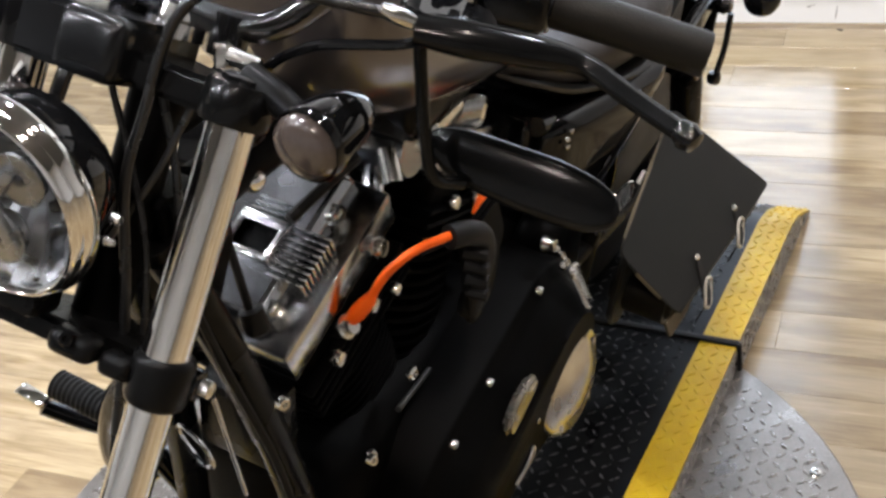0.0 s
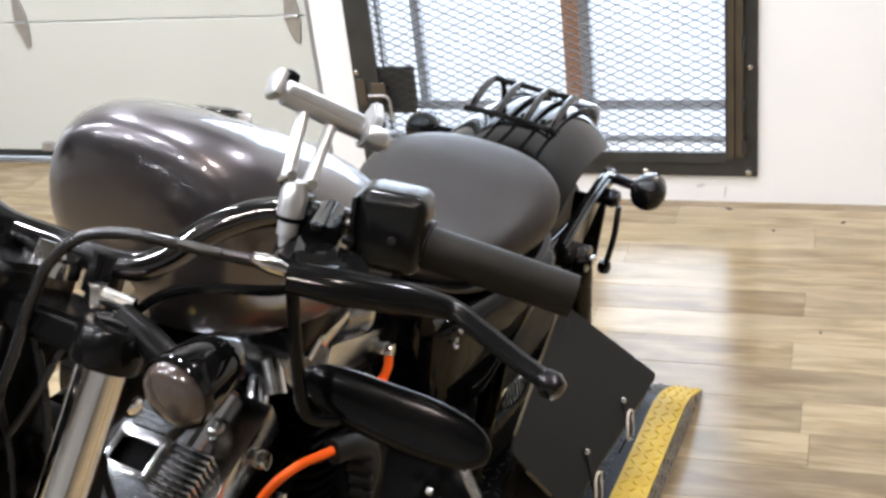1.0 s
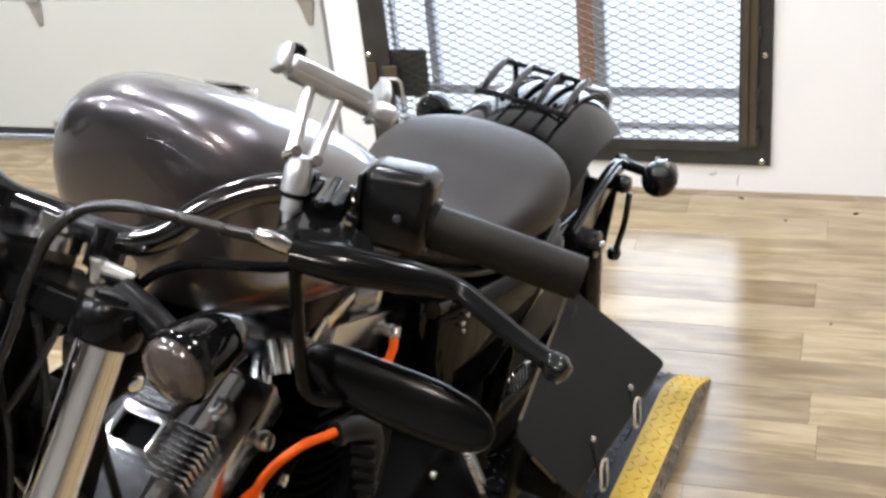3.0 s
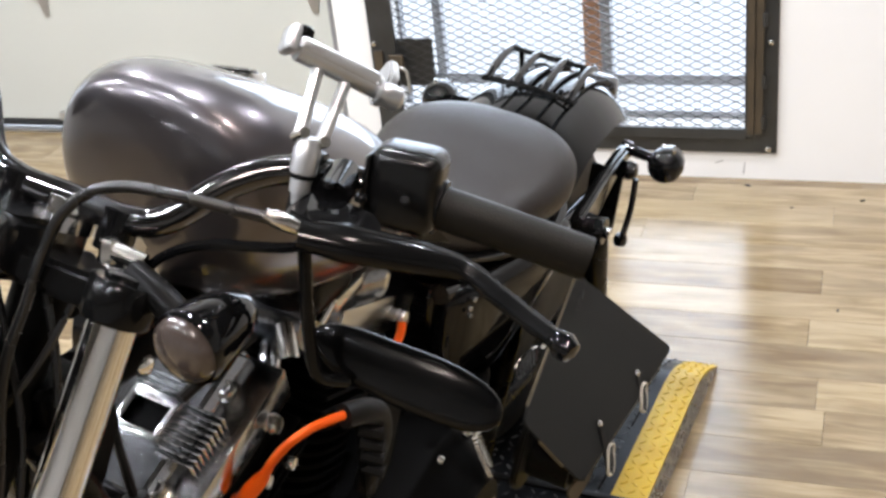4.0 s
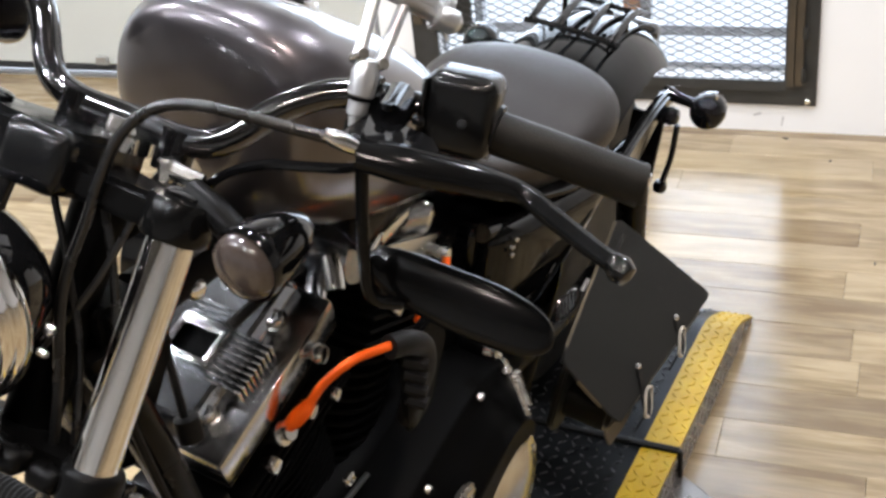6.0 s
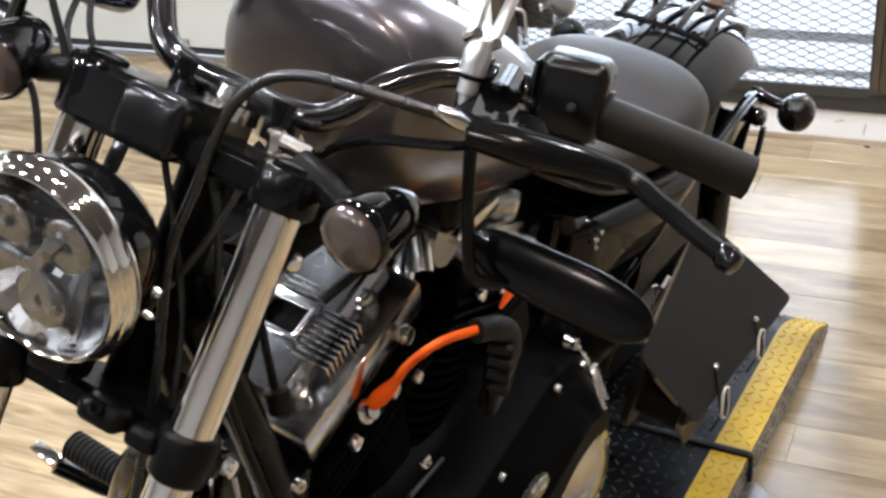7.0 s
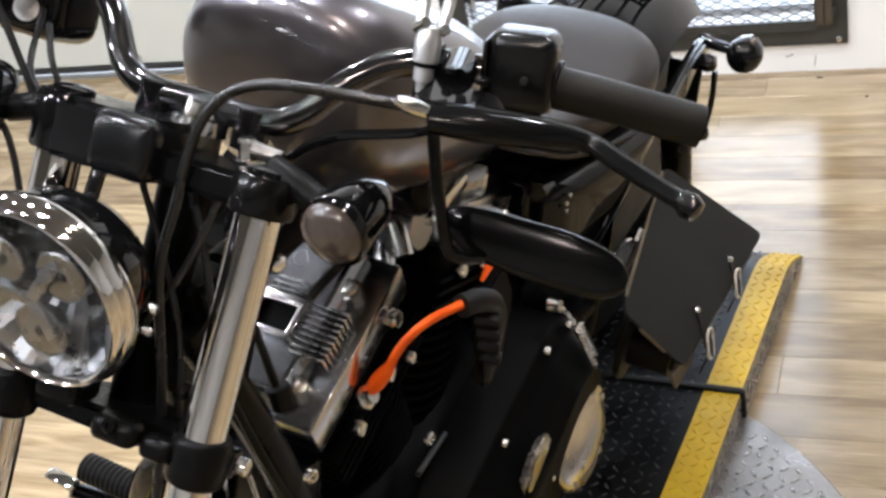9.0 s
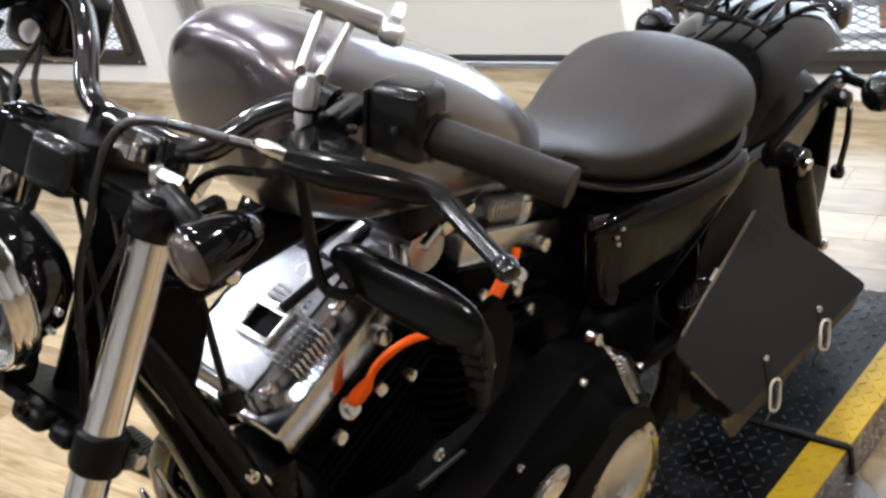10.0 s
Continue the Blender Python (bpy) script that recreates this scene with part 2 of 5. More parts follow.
# ---- mesh helpers ----
def finish(bm, smooth=True, angle=40):
    bmesh.ops.recalc_face_normals(bm, faces=bm.faces)
    if smooth:
        for f in bm.faces:
            f.smooth = True
        lim = radians(angle)
        for e in bm.edges:
            if len(e.link_faces) == 2 and e.calc_face_angle(0) > lim:
                e.smooth = False
    return bm


def mesh_of(name, bm, mat, smooth=True, angle=40, m=None):
    if m is not None:
        bm.transform(m)
    finish(bm, smooth, angle)
    me = bpy.data.meshes.new(name)
    bm.to_mesh(me)
    bm.free()
    me.materials.append(mat)
    return me


def part(name, bm, mat, parent=None, label="", m=None, smooth=True, angle=40):
    ob = new(name, mesh_of(name, bm, mat, smooth, angle, m))
    ob.parent = parent
    return tagged(ob, label) if label else ob


def join(*bms):
    out = bmesh.new()
    for b in bms:
        me = bpy.data.meshes.new("tmp")
        b.to_mesh(me)
        out.from_mesh(me)
        bpy.data.meshes.remove(me)
        b.free()
    return out


def box(c, s, bevel=0.0, seg=2, m=None):
    bm = bmesh.new()
    bmesh.ops.create_cube(bm, size=1)
    bmesh.ops.scale(bm, vec=s, verts=bm.verts)
    if bevel:
        bmesh.ops.bevel(bm, geom=list(bm.edges), offset=bevel, segments=seg, affect="EDGES", profile=0.5)
    bm.transform(Matrix.Translation(c))
    if m is not None:
        bm.transform(m)
    return bm


def smooth_path(pts, per=8, closed=False):
    pts = [Vector(p) for p in pts]
    out, n = [], len(pts)
    for i in range(n if closed else n - 1):
        p0 = pts[(i - 1) % n] if closed or i > 0 else pts[0] * 2 - pts[1]
        p1, p2 = pts[i], pts[(i + 1) % n]
        p3 = pts[(i + 2) % n] if closed or i + 2 < n else pts[-1] * 2 - pts[-2]
        for k in range(per):
            t = k / per
            out.append(0.5 * ((2 * p1) + (p2 - p0) * t + (2 * p0 - 5 * p1 + 4 * p2 - p3) * t * t + (3 * p1 - p0 - 3 * p2 + p3) * t ** 3))
    if not closed:
        out.append(pts[-1])
    return out


def tube(pts, r, sides=12, per=8, caps=True, curve=True, radii=None, flat=1.0):
    path = smooth_path(pts, per) if curve and len(pts) > 2 else [Vector(p) for p in pts]
    bm, rings, ref = bmesh.new(), [], None
    n = len(path)
    for i, p in enumerate(path):
        d = (path[min(i + 1, n - 1)] - path[max(i - 1, 0)]).normalized()
        if ref is None:
            ref = d.orthogonal().normalized()
        ref = (ref - d * ref.dot(d)).normalized()
        side = d.cross(ref)
        rad = r
        if radii:
            f = i / (n - 1) * (len(radii) - 1)
            k = min(int(f), len(radii) - 2)
            rad = radii[k] + (radii[k + 1] - radii[k]) * (f - k)
        rings.append([bm.verts.new(p + rad * (math.cos(a) * ref + flat * math.sin(a) * side)) for a in (2 * math.pi * k / sides for k in range(sides))])
    for a, b in zip(rings, rings[1:]):
        for k in range(sides):
            bm.faces.new((a[k], a[(k + 1) % sides], b[(k + 1) % sides], b[k]))
    if caps:
        bm.faces.new(rings[0][::-1])
        bm.faces.new(rings[-1])
    return bm


def lathe(profile, origin=(0, 0, 0), axis=(0, 0, 1), sides=32, loop=False):
    """profile: (radius, height) pairs along the axis; loop joins the last to the first as a ring."""
    q = Vector(axis).normalized().to_track_quat("Z", "Y").to_matrix().to_4x4()
    bm, rings = bmesh.new(), []
    for r, h in profile:
        if r < 1e-5:
            rings.append([bm.verts.new((0, 0, h))])
        else:
            rings.append([bm.verts.new((r * math.cos(2 * math.pi * k / sides), r * math.sin(2 * math.pi * k / sides), h)) for k in range(sides)])
    for a, b in zip(rings, rings[1:] + rings[:1] if loop else rings[1:]):
        for k in range(sides):
            j = (k + 1) % sides
            if len(a) == 1 and len(b) == 1:
                continue
            if len(a) == 1:
                bm.faces.new((a[0], b[j], b[k]))
            elif len(b) == 1:
                bm.faces.new((a[k], a[j], b[0]))
            else:
                bm.faces.new((a[k], a[j], b[j], b[k]))
    for ring, flip in ((rings[0], True), (rings[-1], False)):
        if len(ring) > 1 and not loop:
            bm.faces.new(ring[::-1] if flip else ring)
    bm.transform(Matrix.Translation(origin) @ q)
    return bm


def loft(sections, caps=True):
    bm = bmesh.new()
    rings = [[bm.verts.new(p) for p in s] for s in sections]
    n = len(rings[0])
    for a, b in zip(rings, rings[1:]):
        for k in range(n):
            bm.faces.new((a[k], a[(k + 1) % n], b[(k + 1) % n], b[k]))
    if caps:
        bm.faces.new(rings[0][::-1])
        bm.faces.new(rings[-1])
    return bm


def oval(c, u, v, a, b_up, b_down=None, power=2.3, n=32, low=None):
    """A closed section round c in the plane of u and v."""
    c, u, v = Vector(c), Vector(u), Vector(v)
    b_down = b_down or b_up
    out = []
    for k in range(n):
        t = 2 * math.pi * k / n
        cs, sn = math.cos(t), math.sin(t)
        p = low if low and sn < 0 else power
        x = math.copysign(abs(cs) ** (2 / p), cs) * a
        y = math.copysign(abs(sn) ** (2 / p), sn) * (b_up if sn > 0 else b_down)
        out.append(c + u * x + v * y)
    return out


def blend_rows(rows, per=5):
    """Smooth interpolation of rows of numbers."""
    out = []
    for i in range(len(rows) - 1):
        p0, p1, p2, p3 = rows[max(i - 1, 0)], rows[i], rows[i + 1], rows[min(i + 2, len(rows) - 1)]
        for k in range(per):
            t = k / per
            out.append([0.5 * (2 * b + (c - a) * t + (2 * a - 5 * b + 4 * c - d) * t * t + (3 * b - a - 3 * c + d) * t ** 3) for a, b, c, d in zip(p0, p1, p2, p3)])
    out.append(list(rows[-1]))
    return out


def prism(outline, depth_axis, depth, bevel=0.0):
    """A closed outline of points pushed along depth_axis."""
    bm = bmesh.new()
    d = Vector(depth_axis) * depth
    a = [bm.verts.new(Vector(p)) for p in outline]
    b = [bm.verts.new(Vector(p) + d) for p in outline]
    n = len(a)
    bm.faces.new(a[::-1])
    bm.faces.new(b)
    for k in range(n):
        bm.faces.new((a[k], a[(k + 1) % n], b[(k + 1) % n], b[k]))
    if bevel:
        bmesh.ops.recalc_face_normals(bm, faces=bm.faces)
        bmesh.ops.bevel(bm, geom=[e for e in bm.edges if len(e.link_faces) == 2 and e.calc_face_angle(0) > 0.5], offset=bevel, segments=2, affect="EDGES")
    return bm


def pillow(outline, normal, rise, base=0.012):
    """A bulging panel over a closed outline."""
    pts = [Vector(p) for p in outline]
    c = sum(pts, Vector()) / len(pts)
    n = Vector(normal).normalized()
    secs = [[p - n * base for p in pts]]
    for k, h in ((1.0, 0.0), (0.985, 0.16), (0.95, 0.38), (0.88, 0.6), (0.74, 0.8), (0.5, 0.94), (0.25, 0.99), (0.05, 1.0)):
        secs.append([c + (p - c) * k + n * rise * h for p in pts])
    return loft(secs)


def bolt(c, axis, r=0.006, h=0.006, washer=0.0):
    prof = []
    if washer:
        prof += [(washer, 0), (washer, 0.0015), (r, 0.0016)]
    else:
        prof += [(r, 0)]
    prof += [(r, h * 0.8), (r * 0.8, h), (r * 0.45, h), (r * 0.4, h * 0.5)]
    return lathe(prof, c, axis, 12)


def rounded(points, radius, n=5):
    """Rounds the corners of a closed outline of flat points."""
    pts, out = [Vector(p) for p in points], []
    m = len(pts)
    for i, p in enumerate(pts):
        a, b = pts[i - 1] - p, pts[(i + 1) % m] - p
        ra = min(radius, a.length * 0.45, b.length * 0.45)
        s, e = p + a.normalized() * ra, p + b.normalized() * ra
        for k in range(n + 1):
            t = k / n
            out.append(s * (1 - t) ** 2 + p * 2 * t * (1 - t) + e * t * t)
    return out


def thing(name, label, category, m=None, group="", kind=""):
    ob = new(name)
    if m is not None:
        ob.matrix_world = m
    return tagged(ob, label, category, group, kind)


def setting(name, bm, mat, label, category, m=None, smooth=False):
    return tagged(part(name, bm, mat, None, "", m, smooth), label, category, kind="structure")

# ---- the room ----
H = 3.3
IN, OUT = 0.0, 0.25
GARAGE, GATE, SIDEWIN = (-3.47, -1.03), (-0.88, 0.35), (-4.80, -3.62)


def slab(u0, u1, v0, v1, z0, z1):
    return box(((u0 + u1) / 2, (v0 + v1) / 2, (z0 + z1) / 2), (u1 - u0, v1 - v0, z1 - z0))


setting("wall_north", join(
    slab(-6.2, SIDEWIN[0], IN, OUT, 0, H), slab(*SIDEWIN, IN, OUT, 0, 0.14), slab(*SIDEWIN, IN, OUT, 2.12, H),
    slab(SIDEWIN[1], GARAGE[0], IN, OUT, 0, H), slab(*GARAGE, IN, OUT, 2.6, H), slab(GARAGE[1], GATE[0], IN, OUT, 0, H),
    slab(*GATE, IN, OUT, 0, 0.125), slab(*GATE, IN, OUT, 2.12, H), slab(GATE[1], 5.2, IN, OUT, 0, H)),
    PLASTER, "white painted wall with scuffs near the floor", "wall", WALL)
setting("wall_east", slab(5.2, 5.4, -9, OUT, 0, H), BACKWALL, "plain pale painted side wall", "wall", WALL)
setting("wall_west", slab(-6.4, -6.2, -9, OUT, 0, H), BACKWALL, "plain pale painted side wall", "wall", WALL)
setting("wall_south", slab(-6.4, 5.4, -9.2, -9, 0, H), BACKWALL, "plain pale painted back wall", "wall", WALL)
setting("ceiling", slab(-6.4, 5.4, -9.2, OUT, H, H + 0.1), CEIL, "flat pale ceiling with round lamps", "ceiling", WALL)
setting("ground", slab(-40, 40, -40, 40, -0.06, -0.012), material("concrete", (0.35, 0.34, 0.33), 0.8, blotch=0.3), "pale concrete under the boards and outside", "ground", WALL)
setting("backdrop", slab(-14, 9, 4.0, 4.05, -0.01, 9), OUTSIDE, "overexposed white daylight outside", "backdrop", WALL)

# crack lines and scuffs low on the wall
def wall_scuff(u, z, length, tilt):
    ob = part("scuff", box((0, 0, 0), (0.0016, 0.0016, length * 0.7), m=pose(u, -0.0008, z, 0, tilt, 0)), GASKET, None, "", WALL, False)
    tagged(ob, "thin dark scuff on the white wall", "scuff", "wall scuffs", "structure")


for u, z, n, tl in ((0.285, 0.035, 0.05, 8), (0.03, 0.06, 0.03, 50), (0.21, 0.055, 0.035, 70), (0.06, 0.045, 0.03, 60)):
    wall_scuff(u, z, n, tl)

def floor_crumb(x, y, size, turn):
    ob = part("debris", prism(rounded([(-size, 0, 0), (-size * 0.2, size * 0.35, 0), (size * 0.9, size * 0.2, 0), (size * 0.5, -size * 0.3, 0)], size * 0.2, 2), (0, 0, 1), 0.004, 0.001), GASKET, None, "", Matrix.Scale(ROOM, 4) @ pose(x, y, 0.0005, 0, 0, turn))
    tagged(ob, "small dark crumb of dirt on the floor", "debris", "floor crumbs")


for x, y, size, turn in [(1.606, 3.451, 0.011, 20), (1.45, 2.833, 0.009, 75), (1.287, 3.583, 0.012, -30), (1.402, 3.419, 0.006, 10)]:
    floor_crumb(x, y, size, turn)

floor = tagged(new("floor"), "oak-look laminate floor in staggered planks", "floor", kind="structure")
floor.matrix_world = WALL

# overhead garage door
garage = thing("garage_door", "closed cream sectional garage door with grey hinges", "garage door", WALL @ pose(0, 0.25, 0))
z = 0.035
for k, top in enumerate((0.56, 1.09, 1.62, 2.15, 2.66)):
    part("panel", box((-2.25, 0.025, (z + top) / 2), (2.50, 0.045, top - z - 0.004), 0.004), DOOR, garage, smooth=False)
    z = top
part("bottom_seal", box((-2.25, 0.02, 0.023), (2.50, 0.05, 0.024), 0.006), GASKET, garage, "black rubber bottom seal")
part("threshold", box((-2.25, -0.02, 0.003), (2.50, 0.03, 0.006)), GALV, garage, "bright metal threshold strip")
for u, s in ((-1.19, 1), (-3.33, -1)):
    part("weather_strip", box((u + 0.035 * s, 0.0, 1.3), (0.014, 0.02, 2.6), 0.003), GREY, garage)
for u in (-1.215, -2.345, -3.30):
    for zz in (0.56, 1.09, 1.62, 2.15):
        h = part("hinge", join(prism([(u - 0.018, -0.006, zz + 0.095), (u + 0.014, -0.006, zz + 0.095), (u + 0.026, -0.006, zz + 0.02), (u + 0.026, -0.006, zz - 0.02), (u + 0.012, -0.006, zz - 0.095), (u - 0.006, -0.006, zz - 0.095), (u - 0.032, -0.006, zz - 0.012), (u - 0.034, -0.006, zz + 0.012)], (0, 1, 0), 0.007, 0.0015),
                           tube([(u - 0.03, -0.01, zz), (u + 0.024, -0.01, zz)], 0.008, 10)), GALV, garage, "grey pressed-steel hinge", smooth=False)
for u in (-2.37, -3.30, -1.22):
    part("handle_bracket", join(box((u, -0.012, 0.065), (0.05, 0.02, 0.026), 0.004), box((u, -0.02, 0.05), (0.06, 0.008, 0.012), 0.002)), GALV, garage, smooth=False)
for u, s in ((-3.44, 1),):
    part("track", join(box((u, -0.05, 1.45), (0.012, 0.05, 2.6), 0.002), box((u + 0.03, -0.028, 1.45), (0.05, 0.006, 2.6))), GALV, garage, "grey steel door track", smooth=False)
    part("track_bracket", box((u + 0.03, -0.055, 0.12), (0.07, 0.012, 0.12), 0.003), GALV, garage, smooth=False)


def mesh_screen(u0, u1, z0, z1, du=0.057, dz=0.0128, w=0.0023, v=0.0):
    """Expanded metal: zigzag strands that meet at the knots."""
    bm = bmesh.new()

    def strand(a, b):
        d = (b - a).normalized()
        n = Vector((-d.z, 0, d.x)) * (w / 2)
        t = Vector((0, 0.0022, 0))
        q = [bm.verts.new(p) for p in (a - n - t, a + n - t, a + n + t, a - n + t, b - n - t, b + n - t, b + n + t, b - n + t)]
        for f in ((0, 1, 5, 4), (1, 2, 6, 5), (2, 3, 7, 6), (3, 0, 4, 7)):
            bm.faces.new([q[i] for i in f])

    rows, cols = int((z1 - z0) / dz), int((u1 - u0) / (du / 2))
    knot = du * 0.09
    for r in range(rows + 1):
        for c in range(cols):
            up = (r + c) % 2 == 0
            ua, ub = u0 + c * du / 2, u0 + (c + 1) * du / 2
            za = z0 + r * dz + (0.5 * dz * 0.92 if up else -0.0) * 0 + (dz * 0.46 if up else -dz * 0.46)
            zb = z0 + r * dz - (dz * 0.46 if up else -dz * 0.46)
            a, b = Vector((ua + knot / 2, v, za)), Vector((ub - knot / 2, v, zb))
            if min(za, zb) > z0 - 0.01 and max(za, zb) < z1 + 0.01:
                strand(a, b)
                strand(b, b + Vector((knot, 0, 0)))
    return bm


def security_gate():
    g = thing("security_gate", "dark steel security gate with diamond mesh over a window", "gate", WALL, "mesh gates")
    u0, u1, z0, z1 = -0.908, 0.382, 0.093, 2.16
    for n, b in (("frame_side", slab(u0, u0 + 0.060, -0.012, -0.002, z0, z1)), ("frame_side", slab(u1 - 0.064, u1, -0.012, -0.002, z0, z1)),
                 ("frame_bottom", slab(u0 + 0.060, u1 - 0.064, -0.012, -0.002, z0, z0 + 0.058)), ("frame_top", slab(u0 + 0.060, u1 - 0.064, -0.012, -0.002, z1 - 0.065, z1))):
        part(n, b, STEEL, g, smooth=False)
    leaf = part("gate_leaf", join(slab(u0 + 0.054, u0 + 0.092, -0.026, -0.013, z0 + 0.06, z1 - 0.06), slab(u1 - 0.094, u1 - 0.058, -0.026, -0.013, z0 + 0.06, z1 - 0.06),
                                  slab(u0 + 0.092, u1 - 0.094, -0.026, -0.013, z0 + 0.05, z0 + 0.083), slab(u0 + 0.092, u1 - 0.094, -0.026, -0.013, z1 - 0.1, z1 - 0.06)), STEEL, g, smooth=False)
    part("mesh", mesh_screen(u0 + 0.085, u1 - 0.085, z0 + 0.06, z1 - 0.08, v=-0.018), STEEL, leaf, "diamond expanded-metal mesh", smooth=False)
    part("lock_plate", slab(-0.838, -0.694, -0.012, -0.008, 0.30, 0.46), STEEL, leaf, "black steel lock plate", smooth=False)
    part("latch", join(box((-0.882, -0.017, 0.375), (0.03, 0.008, 0.09), 0.002), box((-0.815, -0.034, 0.385), (0.05, 0.010, 0.055), 0.003)), RUSTY, leaf, "brown steel latch", smooth=False)
    part("latch_bolt", tube([(-0.85, -0.045, 0.372), (-0.80, -0.045, 0.372), (-0.785, -0.045, 0.366), (-0.778, -0.045, 0.35), (-0.776, -0.045, 0.285)], 0.0055, 10), GALV, leaf, "bent steel latch bolt")
    part("hinge_bar", join(slab(0.296, 0.315, -0.036, -0.026, z0 + 0.07, z1 - 0.07), slab(0.318, 0.34, -0.03, -0.012, z0 + 0.07, z1 - 0.07)), RUSTY, leaf, "brown continuous hinge bar", smooth=False)
    for zz in (0.2, 0.33, 0.52, 0.68, 1.0, 1.4, 1.8):
        part("hinge_knuckle", tube([(0.343, -0.026, zz - 0.02), (0.343, -0.026, zz + 0.02)], 0.008, 8), STEEL, g)
    for u, zz in ((0.359, 0.446), (0.357, 0.107), (0.041, 0.107), (-0.894, 0.443), (-0.30, 0.107), (-0.62, 0.107), (0.359, 1.1), (-0.894, 1.1), (0.359, 1.8), (-0.894, 1.8)):
        part("bolt", lathe([(0.0095, 0), (0.009, 0.004), (0.005, 0.007), (0, 0.008)], (u, -0.012, zz), (0, -1, 0), 14), ZINC, g)
    return g


gate = security_gate()
copy_thing(gate, WALL @ pose(-3.97, 0, 0) @ Matrix.Scale(1 / ROOM, 4))


def storefront(u0, u1, name):
    w = tagged(new(name), "window behind the mesh with grey frame and brown post", "window", kind="structure")
    w.matrix_world = WALL @ pose(u0, 0.2, 0)
    n = u1 - u0
    part("window_rail", box((n / 2, 0, 0.254), (n, 0.04, 0.036), 0.004), GREY, w, smooth=False)
    part("window_sill", box((n / 2, 0.02, 0.137), (n, 0.07, 0.02), 0.003), GREY, w, smooth=False)
    for u, ww in ((0.14, 0.03), (0.005, 0.01), (n - 0.005, 0.01), (0.71, 0.034)):
        part("mullion", box((u, 0, 1.14), (ww, 0.04, 1.96), 0.003), GREY, w, smooth=False)
    part("post", box((0.665, 0.015, 1.14), (0.056, 0.07, 1.96), 0.003), COPPER, w, "brown wooden post", smooth=False)
    return w


storefront(GATE[0], GATE[1], "window_1")
storefront(SIDEWIN[0], SIDEWIN[1], "window_2")

# ceiling lamps
lamp_spots = [(-0.3, -1.2, 0), (1.0, -1.0, 1), (-1.5, -0.2, 0), (-0.2, 0.5, 0), (1.7, 0.6, 1), (-1.4, 1.6, 0), (0.6, 1.9, 0), (2.2, 2.4, 0), (-2.9, 0.4, 0), (-0.6, 3.0, 0), (-2.8, 2.4, 0)]
for x, y, warm in lamp_spots:
    lamp = thing("ceiling_lamp", "round recessed ceiling lamp, lit", "lamp", Matrix.Scale(ROOM, 4) @ pose(x, y, H), "ceiling lamps")
    part("rim", lathe([(0.05, -0.001), (0.075, -0.001), (0.078, -0.012), (0.07, -0.02), (0.055, -0.02), (0.05, -0.008)], (0, 0, 0), loop=True), CEIL, lamp)
    part("diffuser", lathe([(0.0, -0.004), (0.05, -0.004), (0.05, -0.009), (0, -0.009)], (0, 0, 0)), LAMPWARM if warm else LAMP, lamp, "glowing lamp glass")
    data = bpy.data.lights.new("lamp_light", "AREA")
    data.shape, data.size, data.energy = "DISK", 0.15, 50 if x < -1.0 and y < 2.0 else 44 if y > 1.5 else 26
    data.color = (1.0, 0.87, 0.80) if warm else (0.905, 0.93, 1.0)
    light = new("lamp_light", data)
    light.matrix_world = Matrix.Scale(ROOM, 4) @ pose(x, y, H - 0.025)
# ---- lift platform and turntable ----
def treads(points, turn=0.0, length=0.021, width=0.0055, height=0.0018):
    bm = bmesh.new()
    for n, (x, y, z, odd) in enumerate(points):
        a = turn + radians(45 if odd else -45)
        d, s = Vector((math.cos(a), math.sin(a), 0)), Vector((-math.sin(a), math.cos(a), 0))
        c = Vector((x, y, z))
        v = [bm.verts.new(p) for p in (c - d * length / 2, c + s * width / 2, c + d * length / 2, c - s * width / 2)]
        t = [bm.verts.new(p + Vector((0, 0, height))) for p in (c - d * length * 0.28, c + s * width * 0.22, c + d * length * 0.28, c - s * width * 0.22)]
        for k in range(4):
            bm.faces.new((v[k], v[(k + 1) % 4], t[(k + 1) % 4], t[k]))
        bm.faces.new(t)
    return bm


def tread_grid(x0, x1, y0, y1, pitch, height=lambda x: 0.0, keep=lambda x, y: True):
    out, i = [], 0
    x = x0 + pitch / 2
    while x < x1 - pitch * 0.2:
        y, j = y0 + pitch / 2, 0
        while y < y1 - pitch * 0.2:
            if keep(x, y):
                out.append((x, y, height(x), (i + j) % 2))
            y += pitch
            j += 1
        x += pitch
        i += 1
    return out


turntable = thing("turntable", "round silver tread-plate turntable on the floor", "turntable", DECK)
part("disc", lathe([(0, 0), (0.735, 0), (0.74, 0.003), (0.74, 0.022), (0.736, 0.026), (0, 0.026)], sides=96), PLATE, turntable, angle=30)
tagged(part("tread_pattern", treads(tread_grid(-0.74, 0.74, -0.74, 0.74, 0.0255, lambda x: 0.026, lambda x, y: x * x + y * y < 0.51 and abs(y) > 0.368), length=0.027, width=0.0068, height=0.0026), PLATETOP, turntable, smooth=False), kind="stuff")
for k in range(12):
    a = 2 * math.pi * k / 12 + 0.09
    if abs(0.69 * math.sin(a)) > 0.38:
        part("screw", bolt((0.69 * math.cos(a), 0.69 * math.sin(a), 0.026), (0, 0, 1), 0.010, 0.005), ZINC, turntable)

SEAM = -0.635
lift = thing("lift_platform", "black tread-plate lift platform with yellow edges", "platform", DECK)
ramp = thing("lift_ramp", "black tread-plate ramp with yellow edges sloping to the floor", "ramp", DECK)


def ramp_height(x):
    if x > -1.06:
        return LIFT
    t = (-1.06 - x) / 0.19
    return LIFT - (LIFT - 0.012) * (t * t * (1.55 - 0.55 * t))


